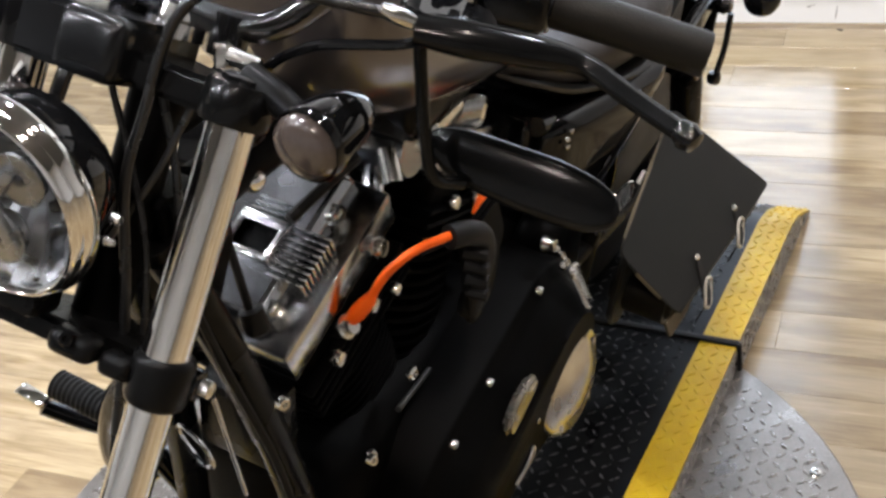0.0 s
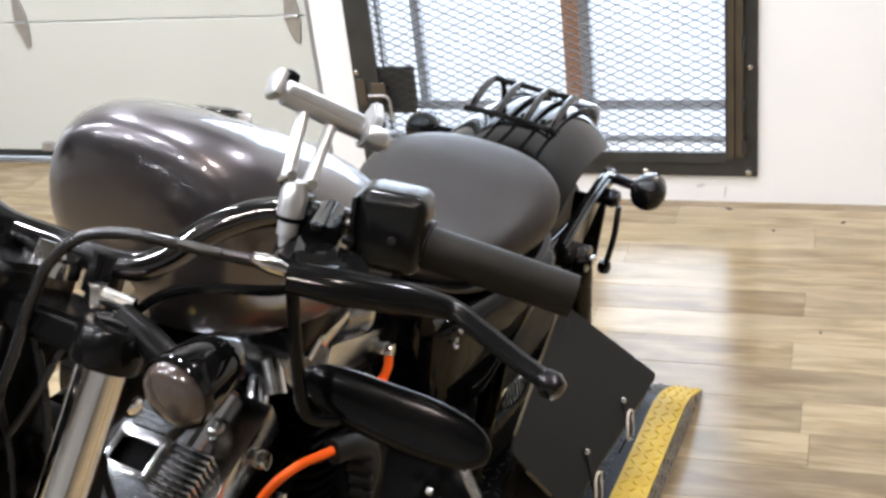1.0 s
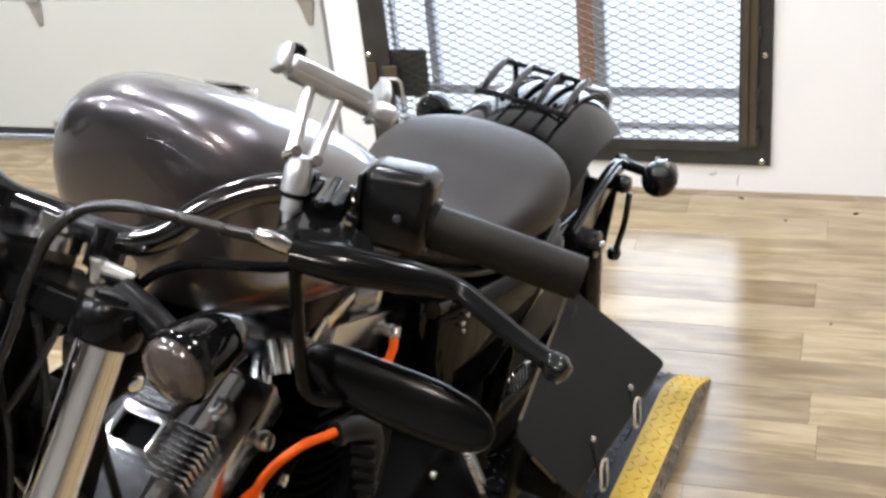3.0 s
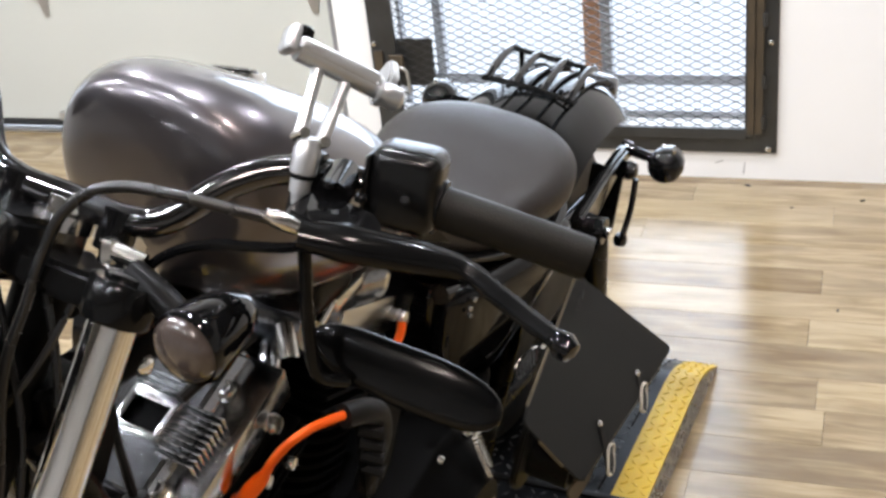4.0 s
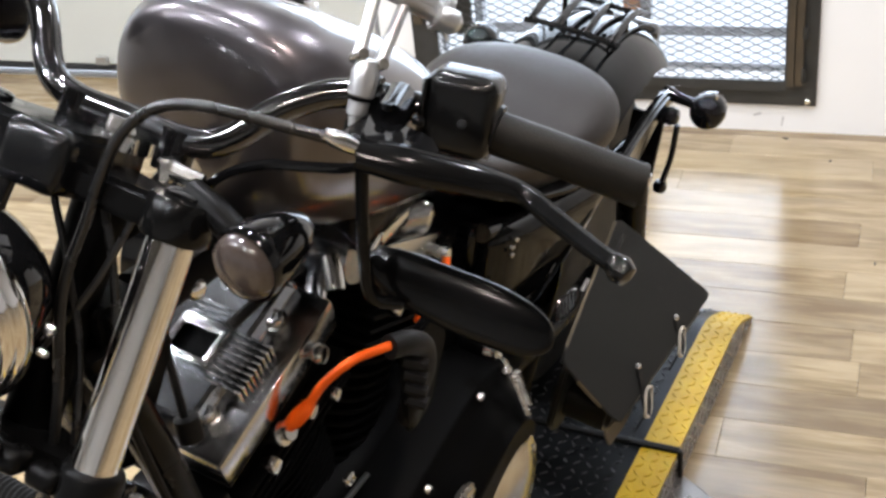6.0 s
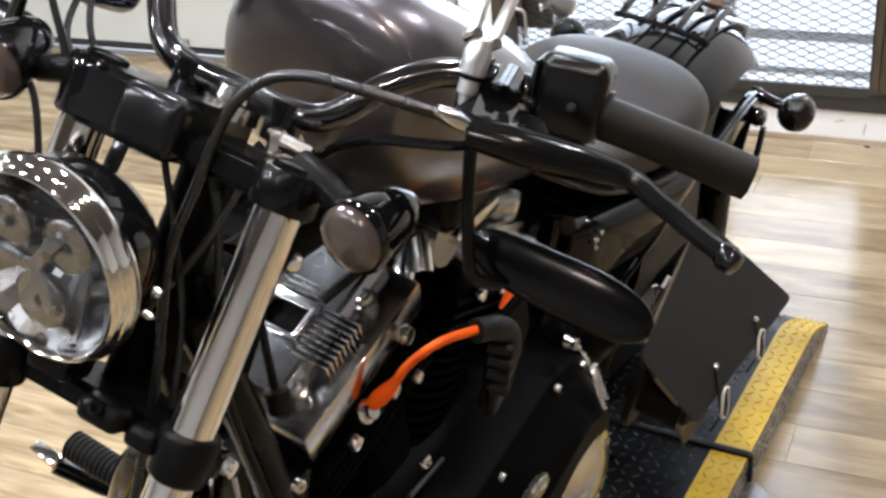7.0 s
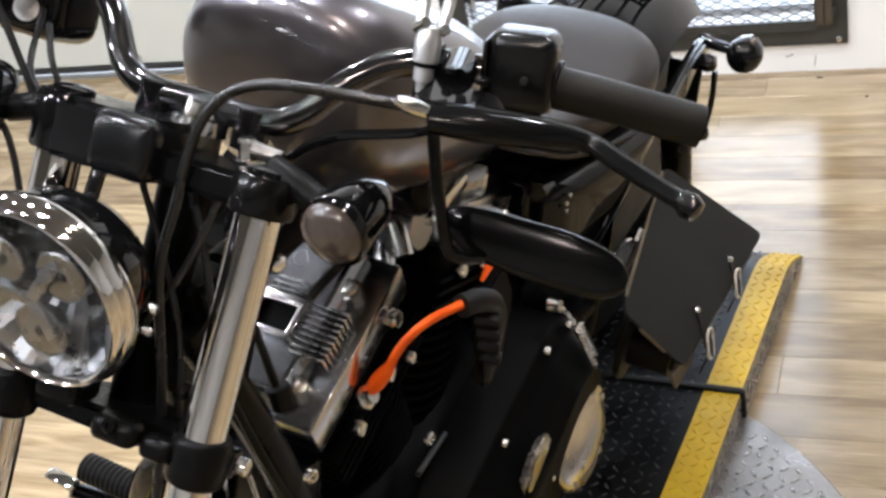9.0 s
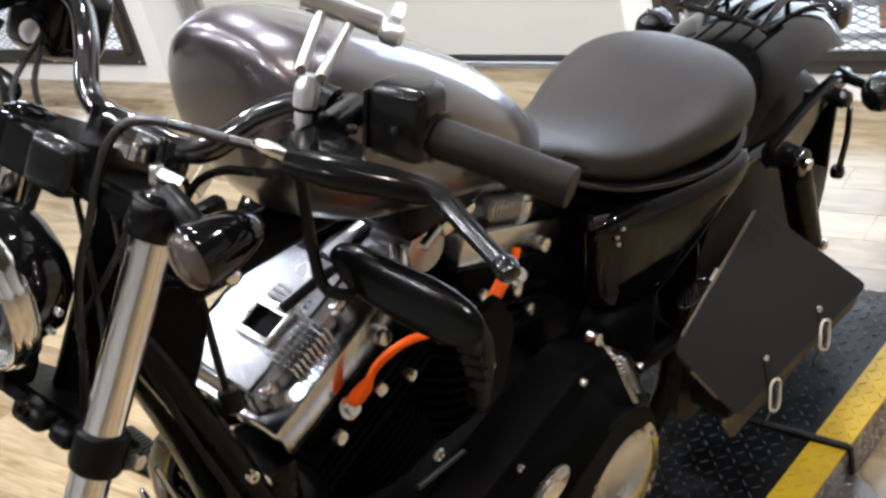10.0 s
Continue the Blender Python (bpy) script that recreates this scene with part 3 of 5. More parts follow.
def deck_strip(x0, x1, y0, y1, height, thick=0.006, step=0.03):
    n = max(1, int((x1 - x0) / step))
    secs = []
    for k in range(n + 1):
        x = x0 + (x1 - x0) * k / n
        h = height(x)
        secs.append([(x, y0, h - thick), (x, y1, h - thick), (x, y1, h), (x, y0, h)])
    return loft(secs)


def skirt(x0, x1, y, height, thick=0.006):
    n = 24
    secs = []
    for k in range(n + 1):
        x = x0 + (x1 - x0) * k / n
        h = height(x) - 0.004
        base = 0.027 if x > -0.55 else 0.001
        base = min(base, h - 0.002)
        secs.append([(x, y - thick / 2, base), (x, y + thick / 2, base), (x, y + thick / 2, h), (x, y - thick / 2, h)])
    return loft(secs)


def side_treads(x0, x1, y, s, height):
    pts, i = [], 0
    x = x0
    while x < x1:
        h = height(x)
        for j, zz in enumerate((0.018, 0.042, 0.066)):
            if zz < h - 0.012:
                pts.append((x, zz, 0, (i + j) % 2))
        x += 0.026
        i += 1
    bm = treads(pts, 0.0, 0.027, 0.0085, 0.0028)
    bm.transform(axes((0, y, 0), (1, 0, 0), (0, 0, 1), (0, s, 0)))
    return bm


flat = lambda x: LIFT
for ob, x0, x1, hf in ((lift, SEAM + 0.006, 1.2, flat), (ramp, -1.25, SEAM - 0.004, ramp_height)):
    part("deck_plate", deck_strip(x0, x1, -0.29, 0.29, hf), TREAD, ob, angle=60)
    tagged(part("tread_pattern", treads(tread_grid(x0, min(x1, 0.75), -0.29, 0.29, 0.0245, hf), length=0.022, width=0.0056, height=0.0022), TREADTOP, ob, smooth=False), kind="stuff")
    for s in (1, -1):
        y0, y1 = sorted((0.2905 * s, 0.362 * s))
        b = part("yellow_edge", deck_strip(x0, x1, y0, y1, lambda x: hf(x) + 0.001), YELLOW, ob, "worn yellow painted edge", angle=60)
        tagged(part("tread_pattern", treads(tread_grid(x0, min(x1, 0.75), y0 + 0.003, y1 - 0.002, 0.0228, lambda x: hf(x) + 0.001), length=0.021, width=0.0055), YELLOW, b, smooth=False), kind="stuff")
        k = part("side_skirt", skirt(x0, x1, 0.3575 * s, hf), PLATE, ob, "silver tread-plate side")
        tagged(part("tread_pattern", side_treads(x0, min(x1, 0.75), (0.3605 + 0.0002) * s, s, hf), PLATETOP, k, smooth=False), kind="stuff")
part("hinge_strip", join(box((SEAM, 0, LIFT + 0.004), (0.016, 0.73, 0.008), 0.003), box((SEAM, 0.3665, 0.045), (0.014, 0.008, 0.085), 0.003), box((SEAM, -0.3665, 0.045), (0.014, 0.008, 0.085), 0.003)), RUBBER, lift, "black strap across the joint")

# ---- motorcycle ----
bike = thing("motorcycle", "charcoal and black cruiser motorcycle leaning on its side stand", "motorcycle", BIKE)
Xv, Yv, Zv = Vector((1, 0, 0)), Vector((0, 1, 0)), Vector((0, 0, 1))


def bp(name, bm, mat, label="", parent=None, m=None, smooth=True, angle=40):
    return part(name, bm, mat, parent or bike, label, m, smooth, angle)


def sp(name, bm, mat, label="", parent=None, smooth=True, angle=40):
    """A part of the steering, built in the fork's own frame."""
    return part(name, bm, mat, parent or bike, label, STEER, smooth, angle)


def x_loft(rows, power=2.3, per=6, n=40, low=None, rear=None):
    """rows: x, centre z, half width, height above, depth below; rear: the power reached behind x = 0."""
    def crown(x):
        return power if rear is None else rear + (power - rear) * max(0.0, min(1.0, (x - 0.10) / 0.15))
    return loft([oval((x, 0, zc), Yv, Zv, max(a, 0.001), max(bu, 0.001), max(bd, 0.001), crown(x), n, low) for x, zc, a, bu, bd in blend_rows(rows, per)])


# fuel tank
tank = bp("fuel_tank", x_loft([(0.274, 0.990, 0.024, 0.024, 0.030), (0.272, 0.992, 0.060, 0.057, 0.058), (0.265, 0.995, 0.092, 0.084, 0.080), (0.247, 0.990, 0.113, 0.100, 0.102), (0.21, 0.979, 0.127, 0.109, 0.116),
                               (0.15, 0.952, 0.133, 0.111, 0.120), (0.06, 0.905, 0.130, 0.107, 0.100), (-0.03, 0.850, 0.114, 0.097, 0.068), (-0.10, 0.806, 0.088, 0.069, 0.046), (-0.145, 0.786, 0.058, 0.048, 0.032), (-0.166, 0.797, 0.018, 0.012, 0.016), (-0.170, 0.794, 0.004, 0.004, 0.004)], 2.3, low=2.05, rear=3.0), TANK, "charcoal metallic painted fuel tank", angle=60)
cap_axis, cap_at = Vector((-0.36, -0.16, 0.9)).normalized(), (0.112, -0.027, 1.042)
cap = bp("fuel_cap", lathe([(0.027, -0.014), (0.027, 0.0), (0.025, 0.003), (0.018, 0.005), (0, 0.0055)], cap_at, cap_axis, 36), GLOSS, "black round fuel cap", tank)
bp("cap_ring", lathe([(0.0335, -0.016), (0.0335, -0.001), (0.032, 0.001), (0.028, -0.001), (0.028, -0.014)], cap_at, cap_axis, 36, True), CHROME, "", tank)
for k in range(10):
    a = 2 * math.pi * k / 10
    bp("cap_screw", bolt(Vector(cap_at) + (cap_axis.orthogonal().normalized() * math.cos(a) + cap_axis.cross(cap_axis.orthogonal().normalized()) * math.sin(a)) * 0.0225 + cap_axis * 0.003, cap_axis, 0.0022, 0.0015), ZINC, "", tank)
for s in (1, -1):
    bp("tank_mount", box((0.335, 0.03 * s, 0.925), (0.04, 0.02, 0.05), 0.006), SATIN, "", tank)

# frame
bp("backbone", tube([(0.37, 0, 0.86), (0.1, 0, 0.84), (-0.14, 0, 0.76), (-0.3, 0, 0.66)], 0.026, 14), CRINKLE)
bp("steering_head", tube([STEER @ Vector((0, 0, -0.205)), STEER @ Vector((0, 0, 0.0))], 0.023, 20), CRINKLE)
bp("neck_gusset", prism(rounded([(0.445, -0.03, 0.905), (0.375, -0.03, 0.885), (0.352, -0.03, 0.82), (0.385, -0.03, 0.75), (0.420, -0.03, 0.765)], 0.015), (0, 1, 0), 0.06, 0.006), CRINKLE, "black frame neck casting")
for s in (1, -1):
    bp("downtube", tube([(0.44, 0.012 * s, 0.86), (0.413, 0.035 * s, 0.772), (0.375, 0.052 * s, 0.645), (0.33, 0.075 * s, 0.45), (0.31, 0.085 * s, 0.24), (0.27, 0.10 * s, 0.17), (0.0, 0.11 * s, 0.15), (-0.35, 0.11 * s, 0.17), (-0.42, 0.11 * s, 0.3), (-0.43, 0.115 * s, 0.5), (-0.36, 0.10 * s, 0.60)], 0.0185, 20), SATIN)
    bp("seat_rail", tube([(-0.22, 0.08 * s, 0.64), (-0.38, 0.105 * s, 0.605), (-0.58, 0.118 * s, 0.575), (-0.74, 0.122 * s, 0.56)], 0.014, 10), GLOSS)

# seat
seat = bp("seat", x_loft([(-0.148, 0.765, 0.02, 0.010, 0.012), (-0.156, 0.762, 0.050, 0.020, 0.024), (-0.20, 0.742, 0.068, 0.026, 0.035), (-0.27, 0.708, 0.090, 0.028, 0.048), (-0.34, 0.692, 0.116, 0.034, 0.055), (-0.43, 0.692, 0.144, 0.047, 0.058), (-0.50, 0.694, 0.152, 0.056, 0.056), (-0.555, 0.696, 0.138, 0.054, 0.05), (-0.597, 0.696, 0.102, 0.043, 0.04), (-0.62, 0.695, 0.052, 0.026, 0.028), (-0.628, 0.694, 0.01, 0.008, 0.008)], 2.6), VINYL, "dark grey padded solo seat", angle=60)
bp("seat_pan", x_loft([(-0.16, 0.735, 0.02, 0.008, 0.01), (-0.21, 0.706, 0.076, 0.01, 0.014), (-0.3, 0.664, 0.110, 0.012, 0.02), (-0.42, 0.643, 0.146, 0.012, 0.02), (-0.52, 0.645, 0.146, 0.012, 0.018), (-0.59, 0.660, 0.098, 0.01, 0.012), (-0.615, 0.668, 0.03, 0.006, 0.006)], 2.6), GLOSS, "", seat)
bp("seat_badge", prism(rounded([(-0.163, 0.040, 0.768), (-0.205, 0.070, 0.748), (-0.222, 0.082, 0.722), (-0.170, 0.050, 0.744)], 0.006, 4), Vector((0.55, 0.8, 0.25)), 0.006, 0.002), GLOSS, "gloss black badge on the seat nose", seat)

# rear wheel, fender and rack
RC = Vector((-0.775, 0, 0.315))


def wheel(c, radius, width, axis, fx=None, name="rear_wheel"):
    w = bp(name, lathe([(radius - 0.11, -width * 0.30), (radius - 0.085, -width * 0.36), (radius - 0.08, -width * 0.30), (radius - 0.098, -width * 0.2), (radius - 0.098, width * 0.2), (radius - 0.08, width * 0.30), (radius - 0.085, width * 0.36), (radius - 0.11, width * 0.30)], c, axis, 56), GLOSS, m=fx)
    tp = []
    for k in range(15):
        a = math.pi * k / 14 - math.pi / 2
        tp.append((radius - 0.055 + 0.055 * max(0, math.cos(a)) ** 0.8 - (0.03 if k in (0, 14) else 0), math.sin(a) * width / 2))
    part("tyre", lathe(tp, c, axis, 72), RUBBER, w, "black road tyre", fx)
    part("hub", lathe([(0.02, -0.07), (0.045, -0.06), (0.045, 0.06), (0.02, 0.07)], c, axis, 24), SATIN, w, "", fx)
    for k in range(9):
        a = 2 * math.pi * k / 9
        u = Vector(axis).normalized().orthogonal().normalized()
        v = Vector(axis).normalized().cross(u)
        d = u * math.cos(a) + v * math.sin(a)
        part("spoke", tube([c + d * 0.04, c + d * (radius - 0.1)], 0.009, 8), GLOSS, w, "", fx)
    return w


wheel(RC, 0.297, 0.145, (0, 1, 0))


def fender(c, r, a0, a1, half, crown, thick=0.003, n=36, k=14):
    secs = []
    for i in range(n + 1):
        a = radians(a0 + (a1 - a0) * i / n)
        d = Vector((math.cos(a), 0, math.sin(a)))
        edge = 1.0 if 2 < i < n - 1 else (0.86 if i in (1, 2, n - 1) else 0.6)
        row, inner = [], []
        for j in range(k + 1):
            y = (2 * j / k - 1)
            drop = crown * (abs(y) ** 2.6)
            row.append(c + d * (r - drop) + Yv * y * half * edge)
            inner.append(c + d * (r - drop - thick) + Yv * y * (half - thick) * edge)
        secs.append(row + inner[::-1])
    return loft(secs)


bp("rear_fender", fender(RC, 0.404, 120, -4, 0.122, 0.055), FENDER, "gloss black rear fender", angle=50)
for s in (1, -1):
    strut_top = [(-0.62, 0.125 * s, 0.585), (-0.70, 0.125 * s, 0.603), (-0.78, 0.125 * s, 0.615), (-0.84, 0.125 * s, 0.617), (-0.895, 0.125 * s, 0.606)]
    strut_low = [(-0.895, 0.125 * s, 0.582), (-0.84, 0.125 * s, 0.584), (-0.78, 0.125 * s, 0.572), (-0.74, 0.125 * s, 0.548), (-0.68, 0.125 * s, 0.525), (-0.62, 0.125 * s, 0.545)]
    bp("fender_strut", prism(smooth_path(strut_top, 4) + smooth_path(strut_low, 4), (0, s, 0), 0.021, 0.006), BARBLACK, "gloss black fender strut", angle=60)
    b = bp("rear_turn_signal", lathe([(0.0, -0.032), (0.012, -0.031), (0.023, -0.026), (0.029, -0.015), (0.0305, 0.0), (0.028, 0.015), (0.021, 0.025), (0.011, 0.031), (0, 0.0322)], (-0.842, 0.214 * s, 0.608), (-1, 0, 0.1), 28), GLOSS, "black ball-shaped turn signal")
    bp("signal_stem", tube([(-0.865, 0.130 * s, 0.606), (-0.858, 0.155 * s, 0.606), (-0.85, 0.19 * s, 0.607)], 0.010, 12, radii=[0.013, 0.010, 0.009]), GLOSS, "", b)
    bp("signal_screw", bolt((-0.835, 0.222 * s, 0.634), (0, 0.1 * s, 1), 0.004, 0.008), ZINC, "", b)
    bp("signal_lens", lathe([(0.025, 0), (0.023, 0.005), (0.013, 0.010), (0, 0.012)], (-0.864, 0.214 * s, 0.6105), (-1, 0, 0.1), 24), SMOKE, "", b)
# luggage rack
rack = bp("luggage_rack", tube([(-0.690, -0.080, 0.738), (-0.686, -0.04, 0.744), (-0.686, 0.04, 0.744), (-0.690, 0.080, 0.738)], 0.0052, 8), BARBLACK, "black tubular luggage rack")
for y in (-0.070, -0.024, 0.024, 0.070):
    bp("rack_bar", tube([(-0.688, y, 0.742), (-0.715, y, 0.752), (-0.760, y, 0.762), (-0.80, y, 0.758), (-0.825, y * 0.95, 0.746)], 0.0048, 8, flat=1.3), BARBLACK, "", rack)
bp("rack_bar", tube([(-0.785, -0.071, 0.761), (-0.785, 0.071, 0.761)], 0.0045, 8), BARBLACK, "", rack)
for y in (-0.055, 0.055):
    bp("rack_foot", tube([(-0.79, y, 0.758), (-0.80, y, 0.735), (-0.81, y, 0.69)], 0.005, 8), BARBLACK, "", rack)
for y in (-0.058, -0.02, 0.02, 0.058):
    pts = []
    for a in range(118, 84, -4):
        pts.append(RC + Vector((math.cos(radians(a)), 0, math.sin(radians(a)))) * (0.408 - 0.055 * (abs(y) / 0.122) ** 2.6) + Yv * y)
    bp("rack_strap", tube(pts, 0.0048, 8, flat=0.5), RUBBER, "", rack)

# rear shocks and plate bracket
for s in (1, -1):
    sh = bp("shock_absorber", tube([(-0.700, 0.146 * s, 0.522), (-0.705, 0.146 * s, 0.510), (-0.712, 0.147 * s, 0.494), (-0.79, 0.150 * s, 0.318)], 0.026, 28, curve=False, radii=[0.018, 0.025, 0.0265, 0.0265]), SATIN, "black rear shock absorber with plain cover", angle=60)
    bp("shock_cap", lathe([(0.012, -0.020), (0.022, -0.019), (0.0245, -0.014), (0.0245, 0.014), (0.022, 0.019), (0.012, 0.020)], (-0.690, 0.150 * s, 0.532), (0, s, 0.1), 28), GLOSS, "", sh)
    bp("shock_bolt", bolt((-0.690, 0.171 * s, 0.533), (0, s, 0), 0.010, 0.008), ZINC, "", sh)
    bp("shock_bolt", bolt((-0.79, 0.178 * s, 0.322), (0, s, 0), 0.010, 0.008), ZINC, "", sh)
    bp("swingarm", tube([(-0.32, 0.10 * s, 0.33), (-0.55, 0.115 * s, 0.31), (-0.78, 0.12 * s, 0.315)], 0.022, 12, flat=0.8), SATIN)
pb = bp("plate_bracket", box((-0.835, 0.118, 0.51), (0.012, 0.060, 0.13), 0.004), SATIN, "black side plate bracket")
bp("bracket_knob", lathe([(0, -0.014), (0.014, -0.012), (0.017, 0.0), (0.012, 0.012), (0, 0.014)], (-0.832, 0.157, 0.582), (0, 1, 0.2), 18), GLOSS, "", pb)
bp("bracket_rod", tube([(-0.834, 0.170, 0.568), (-0.836, 0.172, 0.508), (-0.838, 0.167, 0.448)], 0.0055, 8), GLOSS, "", pb)
bp("bracket_knob", lathe([(0, -0.012), (0.011, -0.009), (0.013, 0.0), (0.010, 0.009), (0, 0.011)], (-0.838, 0.165, 0.442), (0, 0, 1), 18), GLOSS, "", pb)
bp("tail_lamp", box((-1.085, 0, 0.60), (0.05, 0.09, 0.06), 0.018, 3), DARKGLASS, "dark tail lamp")

# side cover and oil tank
sc = bp("side_cover", pillow(rounded([(-0.225, 0.085, 0.645), (-0.40, 0.120, 0.640), (-0.53, 0.142, 0.632), (-0.545, 0.142, 0.612), (-0.42, 0.128, 0.53), (-0.30, 0.108, 0.455), (-0.215, 0.088, 0.49)], 0.03, 6), (0.22, 0.96, 0.10), 0.035), FENDER, "gloss black side cover", angle=50)
bp("oil_tank", box((-0.37, -0.03, 0.54), (0.26, 0.22, 0.20), 0.03, 3), GLOSS, "black battery and oil box")
for x, zz in ((-0.232, 0.628), (-0.245, 0.634), (-0.236, 0.614)):
    bp("stud", bolt((x, 0.118, zz), (0.2, 1, 0), 0.0035, 0.004), ZINC, "", sc)

# ---- engine ----
EC, EY = Vector((0.06, 0, 0.30)), -0.04


def cyl_frame(lean):
    d = Vector((math.sin(lean), 0, math.cos(lean)))
    p = Vector((math.cos(lean), 0, -math.sin(lean)))
    return axes(EC + Yv * EY + d * 0.018, p, Yv, d)  # x across the cylinder, z along it


for lean, front in ((radians(22.5), True), (radians(-22.5), False)):
    C = cyl_frame(lean)
    cy = bp("cylinder", lathe([(0.062, 0.09), (0.062, 0.285)], sides=40), CRINKLE, "black finned cylinder", m=C, angle=30)
    for k in range(9):
        t = 0.105 + k * 0.0165
        ring = [(math.copysign(abs(math.cos(a)) ** 0.75, math.cos(a)) * 0.088, math.copysign(abs(math.sin(a)) ** 0.75, math.sin(a)) * 0.086, t) for a in (2 * math.pi * i / 44 for i in range(44))]
        bp("fin", prism(ring, (0, 0, 1), 0.0055), CRINKLE, "", cy, C, True, 30)
    head = bp("cylinder_head", box((0, 0, 0.31), (0.17, 0.165, 0.085), 0.016, 3), CRINKLE, "black finned cylinder head", m=C, angle=30)
    for k in range(4):
        bp("fin", box((0, 0, 0.262 + k * 0.017), (0.205, 0.196, 0.006), 0.002, 1), CRINKLE, "", head, C, True, 30)
    # rocker box: gasket bar, lower box, ribbed cover with a square recess
    sgn = 1 if front else -1
    rb = bp("rocker_box", box((0, 0.012, 0.384), (0.215, 0.164, 0.044), 0.005, 2), ALLOY, "polished silver rocker box", m=C)
    bp("gasket_edge", box((0, 0.012, 0.3585), (0.212, 0.161, 0.006), 0.002), SATIN, "", rb, C)
    cov = loft([[(sx * a, -0.008 + sy * b, t) for sx, sy in ((-1, -1), (1, -1), (1, 1), (-1, 1))] for a, b, t in ((0.100, 0.072, 0.404), (0.100, 0.072, 0.420), (0.096, 0.068, 0.433), (0.092, 0.064, 0.438))])
    bmesh.ops.bevel(cov, geom=list(cov.edges), offset=0.006, segments=3, affect="EDGES")
    bp("rocker_cover", cov, CASTING, "silver rocker cover", rb, C)
    fx, fy = 0.014, 0.012
    ring = [box((fx - 0.021, fy, 0.441), (0.013, 0.058, 0.018), 0.003), box((fx + 0.019, fy, 0.441), (0.009, 0.058, 0.018), 0.003), box((fx, fy - 0.025, 0.441), (0.047, 0.009, 0.018), 0.003), box((fx, fy + 0.0235, 0.441), (0.047, 0.008, 0.018), 0.003)]
    bp("recess_frame", join(*ring), ALLOY, "square silver frame round a recess blackened for shade", rb, C)
    # black sheet paints the shade of a deeper recess onto this shallow one
    bp("recess_shade", box((fx - 0.001, fy, 0.4385), (0.034, 0.044, 0.003)), CRINKLE, "", rb, C)
    for k in range(9):
        bp("rib", box((fx + (k - 4) * 0.0072, 0.062, 0.426), (0.0038, 0.044, 0.032), 0.0014, 1), ALLOY, "", rb, C)
    for k in range(3):
        bp("rib", box((fx - 0.033 - k * 0.008, fy, 0.439), (0.004, 0.052, 0.013 - 0.003 * k), 0.0015, 1), ALLOY, "", rb, C)
    for px, py, tt in ((0.072, 0.060, 0.426), (-0.050, 0.062, 0.426), (0.080, -0.062, 0.440), (-0.080, -0.062, 0.440)):
        bp("cap_screw", lathe([(0.014, -0.020), (0.014, 0.001), (0.011, 0.002), (0.010, 0.001), (0.009, 0.008), (0.0075, 0.009), (0.005, 0.009), (0.0045, 0.004), (0, 0.004)], C @ Vector((px, py, tt)), (C.to_3x3() @ Zv), 20), ZINC, "", rb)
    # head bolts, spark plug and its boot
    for px, tt, r in ((-0.057, 0.376, 0.0115), (-0.018, 0.318, 0.010), (0.055, 0.322, 0.010), (-0.06, 0.285, 0.009)):
        bp("head_bolt", lathe([(0.004, -0.012), (r, 0.0), (r * 1.02, 0.004), (r * 0.8, 0.009), (0, 0.0105)], C @ Vector((px, 0.100, tt)), (0, 1, 0.15), 18), ZINC, "silver domed head bolt", head)
    plug = Vector((0.021 * sgn + 0.004, 0.094, 0.334))
    bp("spark_plug", lathe([(0.012, -0.02), (0.012, 0.0), (0.014, 0.002), (0.014, 0.008), (0.009, 0.009), (0.009, 0.018)], C @ plug, (0.0, 0.75, 0.5), 16), ZINC, "", head)

# plug leads
bp("plug_boot", tube([(0.215, 0.060, 0.623), (0.211, 0.069, 0.638), (0.206, 0.077, 0.652), (0.203, 0.082, 0.663)], 0.0095, 16, radii=[0.007, 0.0095, 0.0085, 0.0055]), ORANGE, "orange rubber spark plug boot")
bp("plug_lead", tube([(0.205, 0.080, 0.658), (0.198, 0.089, 0.682), (0.186, 0.100, 0.700), (0.171, 0.116, 0.716), (0.153, 0.131, 0.722), (0.137, 0.139, 0.722)], 0.0050, 12), ORANGE, "orange spark plug lead")
bp("plug_boot", tube([(0.040, 0.118, 0.676), (0.026, 0.12, 0.690), (0.010, 0.12, 0.703), (-0.002, 0.12, 0.714)], 0.0105, 14, radii=[0.006, 0.0085, 0.0080, 0.006]), ORANGE, "orange rubber spark plug boot")
bp("plug_lead", tube([(0.0, 0.12, 0.710), (-0.012, 0.12, 0.722), (-0.020, 0.117, 0.732)], 0.0050, 10), ORANGE, "orange spark plug lead")
bp("rubber_elbow", tube([(0.145, 0.136, 0.721), (0.122, 0.146, 0.716), (0.098, 0.152, 0.698), (0.088, 0.152, 0.660), (0.086, 0.145, 0.615), (0.086, 0.14, 0.58)], 0.0135, 14), RUBBER, "black rubber hose elbow")
for k in range(4):
    bp("hose_rib", tube([(0.115 - 0.006 * k, 0.140, 0.685 - 0.022 * k), (0.106 - 0.005 * k, 0.164, 0.683 - 0.022 * k)], 0.008, 8), RUBBER)
cb = bp("coil_bracket", prism(rounded([(0.115, 0.13, 0.70), (0.05, 0.135, 0.72), (0.02, 0.135, 0.66), (0.045, 0.138, 0.58), (0.095, 0.14, 0.565)], 0.012), (0, 1, 0), 0.012, 0.003), CRINKLE, "black engine mount bracket")
for x, zz in ((0.074, 0.632), (0.081, 0.611)):
    bp("bracket_bolt", bolt((x, 0.150, zz), (0.2, 1, 0), 0.006, 0.005), ZINC, "", cb)

